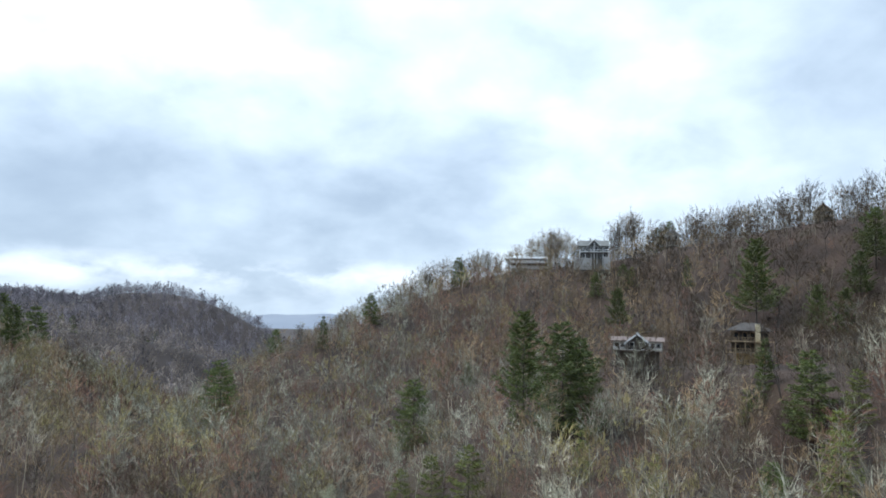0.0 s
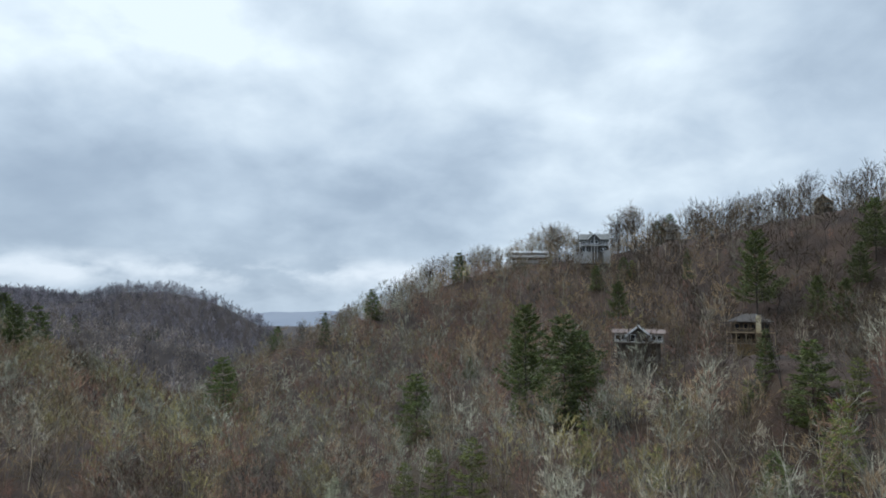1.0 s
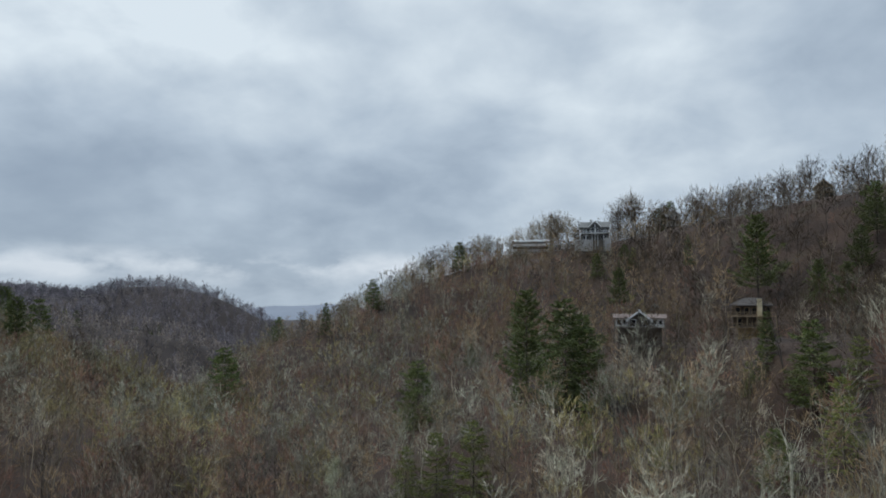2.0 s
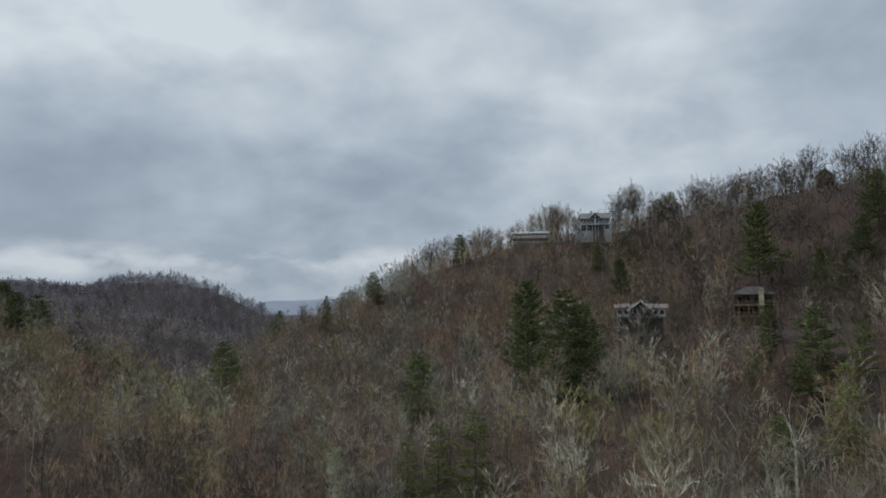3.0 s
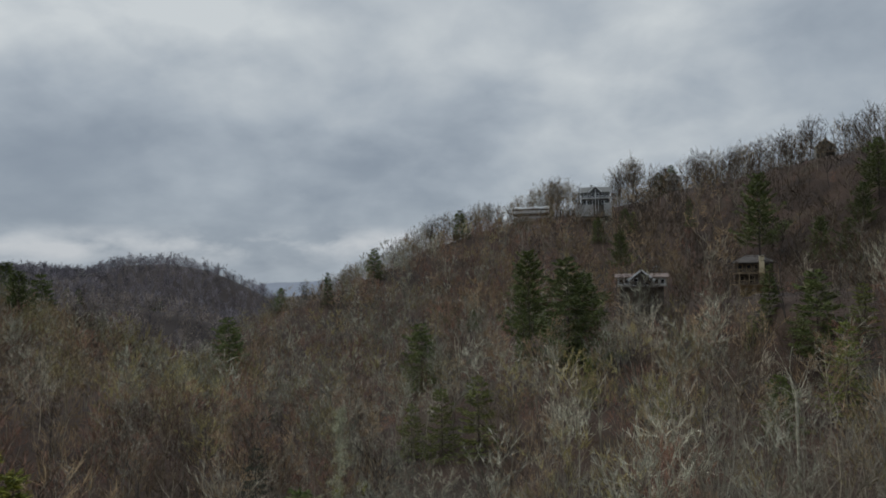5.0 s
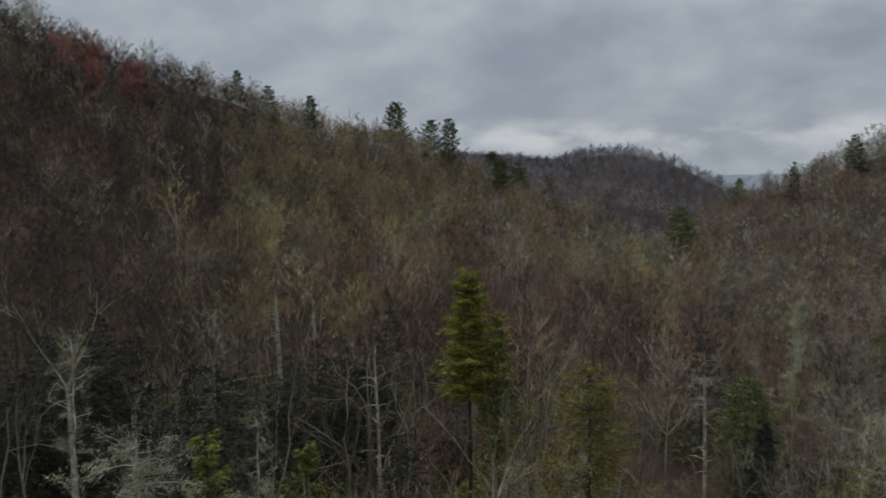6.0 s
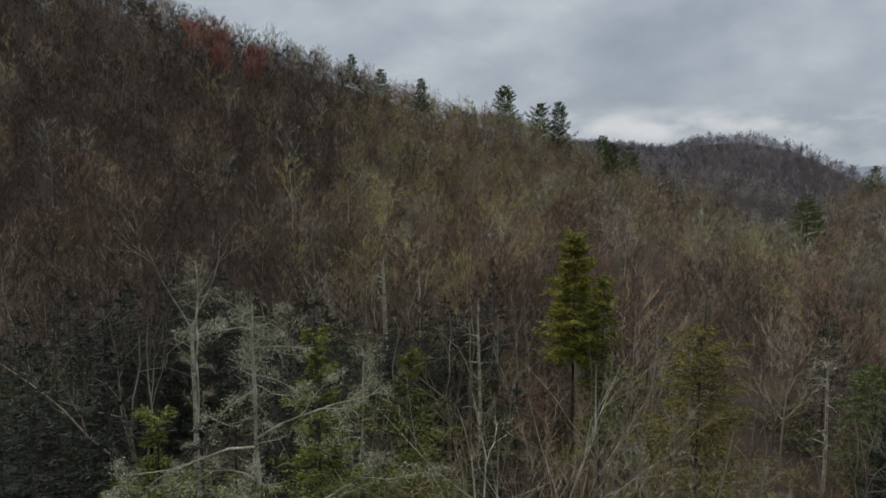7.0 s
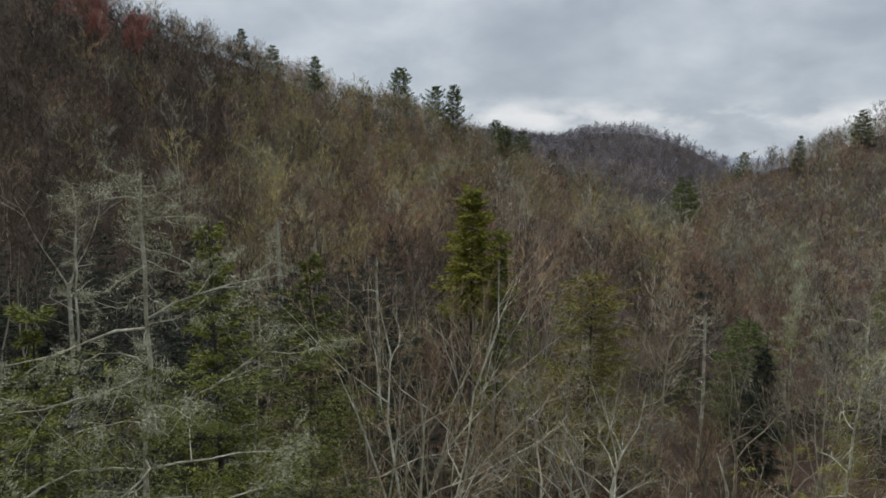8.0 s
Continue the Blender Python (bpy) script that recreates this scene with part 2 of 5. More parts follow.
def ground_height(x, y):
    """The height of the land, from its valley and crest lines, by nearness."""
    x, y = np.asarray(x, float), np.asarray(y, float)
    total, weight = 0.0, 0.0
    for line in LAND:
        best, high = np.full(x.shape, 1e18), np.zeros(x.shape)
        for (x0, y0, z0), (x1, y1, z1) in zip(line, line[1:]):
            s = np.clip(((x - x0) * (x1 - x0) + (y - y0) * (y1 - y0)) / ((x1 - x0) ** 2 + (y1 - y0) ** 2), 0, 1)
            d = (x - x0 - s * (x1 - x0)) ** 2 + (y - y0 - s * (y1 - y0)) ** 2
            nearer = d < best
            best, high = np.where(nearer, d, best), np.where(nearer, z0 + s * (z1 - z0), high)
        w = 1 / (best + 60) ** 0.9
        total, weight = total + w * high, weight + w
    z = total / weight
    z = z + 0.9 * np.sin(x * 0.071 + 1.3) * np.sin(y * 0.063 + 0.4) + 0.5 * np.sin(x * 0.19 + y * 0.11) * np.sin(y * 0.17 - x * 0.07 + 2)
    far = np.clip((np.hypot(x + 100, y - 300) - 1300) / 1500, 0, 1)
    return z * (1 - far) - 45 * far


def height_at(x, y):
    return float(ground_height(np.array([x]), np.array([y]))[0])


def mesh_of(name, verts, tris, mats, index=None, smooth=False, tone=None):
    """A triangle mesh from arrays."""
    verts, tris = np.asarray(verts, np.float32), np.asarray(tris, np.int32)
    me = bpy.data.meshes.new(name)
    me.vertices.add(len(verts))
    me.vertices.foreach_set("co", verts.ravel())
    me.loops.add(3 * len(tris))
    me.loops.foreach_set("vertex_index", tris.ravel())
    me.polygons.add(len(tris))
    me.polygons.foreach_set("loop_start", np.arange(0, 3 * len(tris), 3, dtype=np.int32))
    for m in mats:
        me.materials.append(m)
    if index is not None:
        me.polygons.foreach_set("material_index", np.asarray(index, np.int32))
    if smooth:
        me.polygons.foreach_set("use_smooth", np.ones(len(tris), bool))
    if tone is not None:
        me.attributes.new("tone", "FLOAT", "POINT").data.foreach_set("value", np.asarray(tone, np.float32))
    me.update(calc_edges=True)
    return me


def build_ground():
    n = 300
    u = np.linspace(-1, 1, n)
    spread = 60 * np.sinh(np.arcsinh(4900 / 60) * u)
    gx, gy = np.meshgrid(spread - 20, spread + 120, indexing="ij")
    verts = np.stack([gx, gy, ground_height(gx, gy)], -1).reshape(-1, 3)
    i, j = np.meshgrid(np.arange(n - 1), np.arange(n - 1), indexing="ij")
    a = (i * n + j).ravel()
    tris = np.concatenate([np.stack([a, a + n, a + n + 1], -1), np.stack([a, a + n + 1, a + 1], -1)])
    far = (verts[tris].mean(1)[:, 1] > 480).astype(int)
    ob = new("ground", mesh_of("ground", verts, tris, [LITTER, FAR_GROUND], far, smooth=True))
    tagged(ob, "brown leaf-littered forest floor of a steep mountain valley", "ground", kind="structure")


build_ground()


def build_far_range(name, x0, x1, y, base, tops, seed):
    """A far ridge: a long ridge-backed body with an uneven crest."""
    rng = np.random.default_rng(seed)
    n = 90
    x = np.linspace(x0, x1, n)
    s = np.linspace(0, 1, n)
    crest = np.interp(s, np.linspace(0, 1, len(tops)), tops) + 5 * np.sin(s * 31 + seed) + 3 * np.sin(s * 77) + rng.normal(0, 1.2, n)
    rows = [np.stack([x, np.full(n, y - 500.0), np.full(n, base)], -1), np.stack([x, np.full(n, y - 160.0), crest * 0.55 + base * 0.45], -1),
            np.stack([x, np.full(n, float(y)), crest], -1), np.stack([x, np.full(n, y + 500.0), np.full(n, base)], -1)]
    verts = np.concatenate(rows)
    a = np.concatenate([np.arange(n - 1) + k * n for k in range(3)])
    tris = np.concatenate([np.stack([a, a + 1, a + n + 1], -1), np.stack([a, a + n + 1, a + n], -1)])
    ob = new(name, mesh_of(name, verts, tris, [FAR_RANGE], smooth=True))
    tagged(ob, "distant hazy blue mountain range closing the valley", "mountain", kind="structure")


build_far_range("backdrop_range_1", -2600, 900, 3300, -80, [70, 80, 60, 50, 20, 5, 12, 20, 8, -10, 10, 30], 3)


# ---------------------------------------------------------------- trees: shapes
class Buffer:
    """Triangles gathered with a material number each."""

    def __init__(self):
        self.verts, self.tris, self.index, self.count = [], [], [], 0

    def add(self, verts, tris, number):
        self.verts.append(np.asarray(verts, float))
        self.tris.append(np.asarray(tris, int) + self.count)
        self.index.append(np.full(len(tris), number, int))
        self.count += len(verts)

    def arrays(self):
        return np.concatenate(self.verts), np.concatenate(self.tris), np.concatenate(self.index)


def unit(v):
    return v / (np.linalg.norm(v, axis=-1, keepdims=True) + 1e-9)


def tube(buf, points, radii, sides, number):
    """A tapered, bent round bar along the points."""
    points, radii = np.asarray(points, float), np.asarray(radii, float)
    k = len(points)
    way = unit(np.gradient(points, axis=0))
    ref = np.where(np.abs(way[:, 2:3]) > 0.9, np.array([[1.0, 0, 0]]), np.array([[0, 0, 1.0]]))
    u = unit(np.cross(way, ref))
    v = np.cross(way, u)
    angle = np.arange(sides) * 2 * np.pi / sides
    ring = points[:, None] + radii[:, None, None] * (np.cos(angle)[None, :, None] * u[:, None] + np.sin(angle)[None, :, None] * v[:, None])
    i, j = np.meshgrid(np.arange(k - 1), np.arange(sides), indexing="ij")
    a, b = (i * sides + j).ravel(), (i * sides + (j + 1) % sides).ravel()
    buf.add(ring.reshape(-1, 3), np.concatenate([np.stack([a, b, b + sides], -1), np.stack([a, b + sides, a + sides], -1)]), number)


def slivers(buf, starts, ways, lengths, widths, rng, number):
    """Thin pointed twigs or needle sprays, each one triangle."""
    starts, ways = np.asarray(starts, float), unit(np.asarray(ways, float))
    side = unit(np.cross(ways, rng.normal(size=ways.shape))) * (np.asarray(widths) / 2)[:, None]
    n = len(starts)
    verts = np.stack([starts - side, starts + side, starts + ways * np.asarray(lengths)[:, None]], 1).reshape(-1, 3)
    buf.add(verts, np.arange(3 * n).reshape(n, 3), number)


def bare_tree(rng, high, limbs, twigs, twig_wide, sides=5, forks=2, low=0.35, stems=1, fat=0.0085, twig_long=0.1, open_out=0.35):
    """A leafless broad-leaved tree: stems, limbs, boughs and fine twigs. Returns wood and twigs as two buffers."""
    wood, fine = Buffer(), Buffer()
    carriers = []
    plain = sides <= 3
    for stem in range(stems):
        lean = rng.normal(0, 0.03 + 0.10 * (stems > 1), 2)
        bend = rng.normal(0, 0.018, 2)
        s = np.linspace(0, 1, 4 if plain else 7)
        top = high * (0.9 if stem == 0 else rng.uniform(0.75, 0.9))
        mid = np.stack([lean[0] * s * top + bend[0] * top * np.sin(s * 5), lean[1] * s * top + bend[1] * top * np.sin(s * 4), s * top], -1)
        mid[0, 2] = -0.6
        r0 = high * fat * (1 if stem == 0 else 0.7)
        tube(wood, mid, r0 * (1 - 0.86 * s) * np.where(s == 0, 1.35, 1), sides, 0)
        for n in range(limbs // stems):
            h = low + (0.97 - low) * (n + rng.uniform(0, 1)) / (limbs // stems)
            base = np.array([np.interp(h * 0.97, s, mid[:, c]) for c in range(3)])
            turn = n * 2.399 + rng.uniform(-0.5, 0.5)
            u = (h - low) / (1 - low)
            long = high * open_out * (0.55 + 0.75 * u - 1.05 * u * u) * rng.uniform(0.75, 1.2)
            rise = rng.uniform(0.55, 1.15)
            out = np.array([math.cos(turn), math.sin(turn), 0])
            q = np.linspace(0, 1, 3 if plain else 4)
            arm = base + long * (q[:, None] * out * math.cos(rise) + (q ** 1.35)[:, None] * np.array([0, 0, math.sin(rise)])) + rng.normal(0, 0.035 * long, (len(q), 3)) * q[:, None]
            if plain:
                slivers(wood, arm[:1], arm[-1:] - arm[:1], [long], [r0 * 0.9], rng, 0)
            else:
                tube(wood, arm, r0 * 0.42 * (1 - 0.55 * h) * (1 - 0.8 * q), max(3, sides - 2), 0)
            carriers.append((arm, long))
            for _ in range(forks):
                f = rng.uniform(0.3, 0.85)
                start = np.array([np.interp(f, q, arm[:, c]) for c in range(3)])
                way = unit(arm[-1] - arm[0] + rng.normal(0, 0.5 * long, 3) + np.array([0, 0, 0.35 * long]))
                part_long = long * rng.uniform(0.35, 0.65)
                e = np.linspace(0, 1, 3)
                bough = start + part_long * (e[:, None] * way + (e ** 2)[:, None] * np.array([0, 0, 0.18])) + rng.normal(0, 0.03, (3, 3)) * part_long
                tube(wood, bough, r0 * 0.2 * (1 - 0.55 * h) * (1 - 0.75 * e), 3, 0)
                carriers.append((bough, part_long))
        carriers.append((mid[-3:], high * 0.12))
    weight = np.array([long for _, long in carriers])
    pick = rng.choice(len(carriers), twigs, p=weight / weight.sum())
    f = rng.uniform(0.3, 1.0, twigs) ** 0.7
    starts, ways = np.zeros((twigs, 3)), np.zeros((twigs, 3))
    for n, (c, at) in enumerate(zip(pick, f)):
        arm = carriers[c][0]
        pos = at * (len(arm) - 1)
        k = min(int(pos), len(arm) - 2)
        starts[n] = arm[k] + (arm[k + 1] - arm[k]) * (pos - k)
        ways[n] = arm[k + 1] - arm[k]
    ways = unit(ways) + rng.normal(0, 0.5, (twigs, 3)) + np.array([0, 0, 0.5])
    slivers(fine, starts, ways, high * twig_long * rng.uniform(0.5, 1.3, twigs), twig_wide * rng.uniform(0.6, 1.4, twigs), rng, 0)
    return wood, fine


def ribbons(buf, a, b, wide_a, wide_b, rng, number):
    """Straight tapered branches from a to b, two triangles each."""
    side = unit(np.cross(b - a, rng.normal(size=a.shape)))
    wide_a, wide_b = np.broadcast_to(wide_a, len(a))[:, None] / 2, np.broadcast_to(wide_b, len(a))[:, None] / 2
    n = np.arange(len(a))[:, None] * 4
    verts = np.stack([a - side * wide_a, a + side * wide_a, b + side * wide_b, b - side * wide_b], 1).reshape(-1, 3)
    buf.add(verts, np.concatenate([n + np.array([[0, 1, 2]]), n + np.array([[0, 2, 3]])]), number)


def crown_tree(rng, high, limbs, boughs, twigs, twig_wide, limb_wide=0.12, low=0.32, spread=0.3, fat=0.008, twig_long=0.085, stems=1, sides=3):
    """A leafless broad-leaved tree: limbs sweep up and out to a rounded dome, boughs fan from them, fine twigs fill its outer half."""
    wood, fine = Buffer(), Buffer()
    s = np.linspace(0, 1, 5)
    trunks = []
    for n in range(stems):
        lean = rng.normal(0, 0.03 if stems == 1 else 0.11, 2)
        bend = rng.normal(0, 0.02, 2)
        mid = np.stack([lean[0] * s * high + bend[0] * high * np.sin(s * 5), lean[1] * s * high + bend[1] * high * np.sin(s * 4), s * high * rng.uniform(0.78, 0.86)], -1)
        mid[0] = (0, 0, -0.6)
        tube(wood, mid, high * fat * (1 - 0.85 * s) * (1 if n == 0 else 0.75), sides, 0)
        trunks.append(mid)
    # the ends of the limbs lie on a dome with lobes
    u = (np.arange(limbs) + rng.uniform(0.2, 0.8, limbs)) / limbs
    climb = np.arcsin(np.clip(1.12 * u - 0.12, -0.12, 1.0))
    turn = np.arange(limbs) * 2.399 + rng.uniform(-0.5, 0.5, limbs)
    out = np.stack([np.cos(turn) * np.cos(climb), np.sin(turn) * np.cos(climb), np.sin(climb)], -1)
    far = rng.uniform(0.72, 1.12, (limbs, 1))
    pick = rng.integers(0, stems, limbs)
    shift = np.array([trunks[k][3] * np.array([1, 1, 0]) for k in pick])
    ends = np.array([0, 0, 0.60 * high]) + shift + out * far * np.array([spread * high, spread * high, 0.38 * high])
    flat = np.linalg.norm((ends - shift)[:, :2], axis=1)
    rise = np.clip(ends[:, 2] - flat * rng.uniform(0.85, 1.8, limbs) - 0.06 * high, low * high * 0.8, 0.8 * high)
    start = np.stack([[np.interp(rise[n], trunks[pick[n]][:, 2], trunks[pick[n]][:, c]) for n in range(limbs)] for c in range(3)], -1)
    knee = start + (ends - start) * 0.5 + np.stack([0 * flat, 0 * flat, -0.06 * flat], -1) + rng.normal(0, 0.022 * high, (limbs, 3))
    ribbons(wood, start, knee, limb_wide, limb_wide * 0.62, rng, 0)
    ribbons(wood, knee, ends, limb_wide * 0.62, limb_wide * 0.2, rng, 0)
    # boughs along the outer part of each limb
    at = rng.uniform(0.15, 1.0, (limbs, boughs))[..., None]
    base = np.where(at < 0.45, start[:, None] + (knee - start)[:, None] * (0.4 + at), knee[:, None] + (ends - knee)[:, None] * (at - 0.4) / 0.62).reshape(-1, 3)
    way = unit(np.repeat(unit(ends - knee), boughs, 0) + rng.normal(0, 0.55, (limbs * boughs, 3)) + np.array([0, 0, 0.12]))
    long = high * rng.uniform(0.09, 0.19, limbs * boughs)
    slivers(wood, base, way, long, np.full(len(long), limb_wide * 0.36), rng, 0)
    # fine twigs, turned a little outwards and up
    n = len(base)
    at = rng.uniform(0.2, 1.05, (n, twigs))
    tip = (base[:, None] + at[..., None] * (way * long[:, None])[:, None]).reshape(-1, 3)
    ways = unit(np.repeat(way, twigs, 0) + rng.normal(0, 0.45, (n * twigs, 3)) + np.array([0, 0, 0.4]))
    slivers(fine, tip, ways, high * twig_long * rng.uniform(0.5, 1.35, n * twigs), twig_wide * rng.uniform(0.6, 1.4, n * twigs), rng, 0)
    return wood, fine


def puff_tree(rng, high, twigs, twig_wide, limbs=7, low=0.36, round_wide=0.2, twig_long=0.1, fat=0.0075):
    """A bare tree seen from afar: a stem, a few limbs and a rounded crown of fine upswept twigs. Returns wood and twigs."""
    wood, fine = Buffer(), Buffer()
    s = np.linspace(0, 1, 4)
    lean, bend = rng.normal(0, 0.025, 2), rng.normal(0, 0.02, 2)
    mid = np.stack([lean[0] * s * high + bend[0] * high * np.sin(s * 5), lean[1] * s * high + bend[1] * high * np.sin(s * 4), s * high * 0.86], -1)
    mid[0, 2] = -0.6
    tube(wood, mid, high * fat * (1 - 0.85 * s), 3, 0)
    half = (1 - low) / 2 * high
    centre = np.array([lean[0] * high * 0.6, lean[1] * high * 0.6, (1 - (1 - low) / 2) * high])
    lumps = rng.normal(0, 0.5, (5, 3))
    at = unit(rng.normal(size=(twigs, 3))) * rng.uniform(0, 1, (twigs, 1)) ** 0.42
    at = at * (1 + 0.25 * np.sin(at @ lumps.T * 5).mean(1, keepdims=True)) * np.array([round_wide * high, round_wide * high, half])
    ends = centre + at
    root = np.stack([np.interp(np.clip(ends[:, 2] / high - 0.28, 0.2, 0.8), s, mid[:, 0]), np.interp(np.clip(ends[:, 2] / high - 0.28, 0.2, 0.8), s, mid[:, 1]), np.maximum(ends[:, 2] - 0.3 * high, 0.15 * high)], -1)
    ways = unit(ends - root) + rng.normal(0, 0.28, (twigs, 3))
    long = high * twig_long * rng.uniform(0.5, 1.3, twigs)
    slivers(fine, ends - unit(ways) * long[:, None] * 0.6, ways, long, twig_wide * rng.uniform(0.6, 1.4, twigs), rng, 0)
    for n in range(limbs):
        f = rng.uniform(0.35, 0.8)
        start = np.array([np.interp(f, s, mid[:, c]) for c in range(3)])
        a = n * 2.4 + rng.uniform(-0.4, 0.4)
        way = np.array([math.cos(a) * 0.75, math.sin(a) * 0.75, 1.0])
        long_limb = high * rng.uniform(0.2, 0.32) * (1.15 - 0.6 * f)
        slivers(wood, [start], [way], [long_limb], [high * fat * 0.9], rng, 0)
    return wood, fine


def grow(wood, fine, rng, start, way, long, thick, depth, lift=0.05, bend=0.12, kids=5, twigs=9, twig_long=0.45, twig_wide=0.02, tips=None):
    """A branch that forks again and again, down to fine twigs. tips gathers points along the wood."""
    k = 6 if depth else 3
    points, step = [np.asarray(start, float)], unit(np.asarray(way, float))
    for _ in range(k - 1):
        step = unit(step + rng.normal(0, bend, 3) + np.array([0, 0, lift]))
        points.append(points[-1] + step * long / (k - 1))
    points = np.array(points)
    f = np.linspace(0, 1, k)
    tube(wood, points, thick * (1 - 0.72 * f), 3 + min(depth, 3), 0)
    if tips is not None:
        tips.append(points)
    if depth == 0:
        at = rng.uniform(0.15, 1.0, twigs) * (k - 1)
        i = np.minimum(at.astype(int), k - 2)
        starts = points[i] + (points[i + 1] - points[i]) * (at - i)[:, None]
        ways = unit(points[i + 1] - points[i]) + rng.normal(0, 0.5, (twigs, 3)) + np.array([0, 0, 4 * lift])
        slivers(fine, starts, ways, twig_long * rng.uniform(0.5, 1.4, twigs), twig_wide * rng.uniform(0.6, 1.4, twigs), rng, 0)
        return
    for n in range(kids):
        at = rng.uniform(0.25, 0.98) * (k - 1)
        i = min(int(at), k - 2)
        base = points[i] + (points[i + 1] - points[i]) * (at - i)
        turn = unit(unit(points[i + 1] - points[i]) + rng.normal(0, 0.55, 3))
        size = long * rng.uniform(0.35, 0.62) * (1.15 - 0.45 * at / (k - 1))
        grow(wood, fine, rng, base, turn, size, thick * (1 - 0.72 * at / (k - 1)) * 0.6, depth - 1, lift, bend, kids, twigs, twig_long, twig_wide, tips)


def conifer(rng, high, whorls, sprays, low=0.12, wide=0.2, droop=0.15, ragged=0.3, needle=0.55, thick=0.16, power=0.8):
    """A conifer: a straight trunk, boughs in whorls and needle sprays along them. Returns wood and needles."""
    wood, green = Buffer(), Buffer()
    s = np.linspace(0, 1, 6)
    lean = rng.normal(0, 0.012, 2)
    mid = np.stack([lean[0] * s * high, lean[1] * s * high, s * high], -1)
    mid[0, 2] = -0.6
    tube(wood, mid, high * 0.0095 * (1 - 0.93 * s), 6, 0)
    for n in range(whorls):
        h = low + (0.985 - low) * (n + rng.uniform(0.2, 0.8)) / whorls
        reach = high * wide * max(0.05, (1 - h) / (1 - low)) ** power * rng.uniform(1 - 0.5 * ragged, 1 + 0.4 * ragged)
        arms = rng.integers(5, 8)
        shift = rng.uniform(0, 6.28)
        for a in range(arms):
            turn = shift + a * 6.283 / arms + rng.uniform(-0.35, 0.35)
            base = np.array([lean[0] * h * high, lean[1] * h * high, (h + rng.uniform(-0.3, 0.3) / whorls) * high])
            long = reach * rng.uniform(1 - ragged, 1.12)
            out = np.array([math.cos(turn), math.sin(turn), 0])
            q = np.linspace(0, 1, 3)
            rise = (0.5 * h - droop + rng.normal(0, 0.08)) * long
            arm = base + q[:, None] * long * out + ((q * rise) - 0.12 * long * q * (1 - q) * 4 * (1 - h))[:, None] * np.array([0, 0, 1])
            tube(wood, arm, 0.035 * (high / 15) * (1 - 0.8 * q) * (0.4 + 0.6 * (1 - h)), 3, 0)
            m = max(4, int(sprays * (0.3 + long / (high * wide))))
            # the sprays lie flat in a fan along the bough, with a few hanging under it
            f = rng.uniform(0.12, 1.0, m) ** 0.7
            along = np.stack([np.interp(f, q, arm[:, c]) for c in range(3)], -1)
            across = np.array([-out[1], out[0], 0])
            side = rng.normal(0, 0.19, m) * long * (1.15 - 0.6 * f)
            starts = along + across * side[:, None] + np.array([0, 0, 1.0]) * (rng.normal(0, 0.022 * long + 0.03, m) - 0.25 * np.abs(side))[:, None]
            ways = out * 0.8 + across * (2.2 * side / (long + 0.01))[:, None] + rng.normal(0, 0.5, (m, 3)) * np.array([1, 1, 0.5]) + np.array([0, 0, 0.12 - droop])
            slivers(green, starts, ways, needle * (high / 15) * rng.uniform(0.6, 1.3, m), thick * (high / 15) * rng.uniform(0.7, 1.4, m), rng, 0)
    m = 14
    slivers(green, np.stack([np.full(m, lean[0] * high), np.full(m, lean[1] * high), high * rng.uniform(0.94, 0.99, m)], -1), rng.normal(0, 0.4, (m, 3)) + np.array([0, 0, 1.0]), np.full(m, needle * high / 15), np.full(m, thick * 1.5 * high / 15), rng, 0)
    return wood, green


def thing_of(name, pieces, label, category, group=""):
    """A thing at the origin: an empty with one mesh for each (name, buffer, material, label)."""
    top = new(name)
    tagged(top, label, category, group)
    for part_name, buf, mat, tag in pieces:
        v, f, _ = buf.arrays()
        ob = new(part_name, mesh_of(part_name, v, f, [mat]))
        ob.parent = top
        if tag:
            tagged(ob, tag)
    return top


def spot(x, y, scale=1.0, turn=0.0, sink=0.15, flat=1.0):
    """A pose on the ground."""
    return Matrix.Translation((x, y, height_at(x, y) - sink)) @ Matrix.Rotation(turn, 4, "Z")


# ---------------------------------------------------------------- houses
def part(name, bm, material, parent, label=""):
    """One mesh object under a thing or a part."""
    me = bpy.data.meshes.new(name)
    bm.to_mesh(me)
    bm.free()
    me.materials.append(material)
    ob = new(name, me)
    ob.parent = parent
    if label:
        tagged(ob, label)
    return ob


def box(bm, x0, x1, y0, y1, z0, z1):
    made = bmesh.ops.create_cube(bm, size=1.0)
    bmesh.ops.transform(bm, matrix=Matrix.Translation(((x0 + x1) / 2, (y0 + y1) / 2, (z0 + z1) / 2)) @ Matrix.Diagonal((x1 - x0, y1 - y0, z1 - z0, 1)), verts=made["verts"])
    return made["verts"]


def block(*sizes, bevel=0.0):
    bm = bmesh.new()
    box(bm, *sizes)
    if bevel:
        bmesh.ops.bevel(bm, geom=bm.edges[:], offset=bevel, segments=1, affect="EDGES")
    return bm


def prism(outline, y0, y1):
    """An upright outline of (x, z), drawn out along y."""
    bm = bmesh.new()
    front = [bm.verts.new((x, y0, z)) for x, z in outline]
    back = [bm.verts.new((x, y1, z)) for x, z in outline]
    n = len(outline)
    bm.faces.new(front)
    bm.faces.new(back[::-1])
    for i in range(n):
        bm.faces.new((front[i], back[i], back[(i + 1) % n], front[(i + 1) % n]))
    bmesh.ops.recalc_face_normals(bm, faces=bm.faces[:])
    return bm


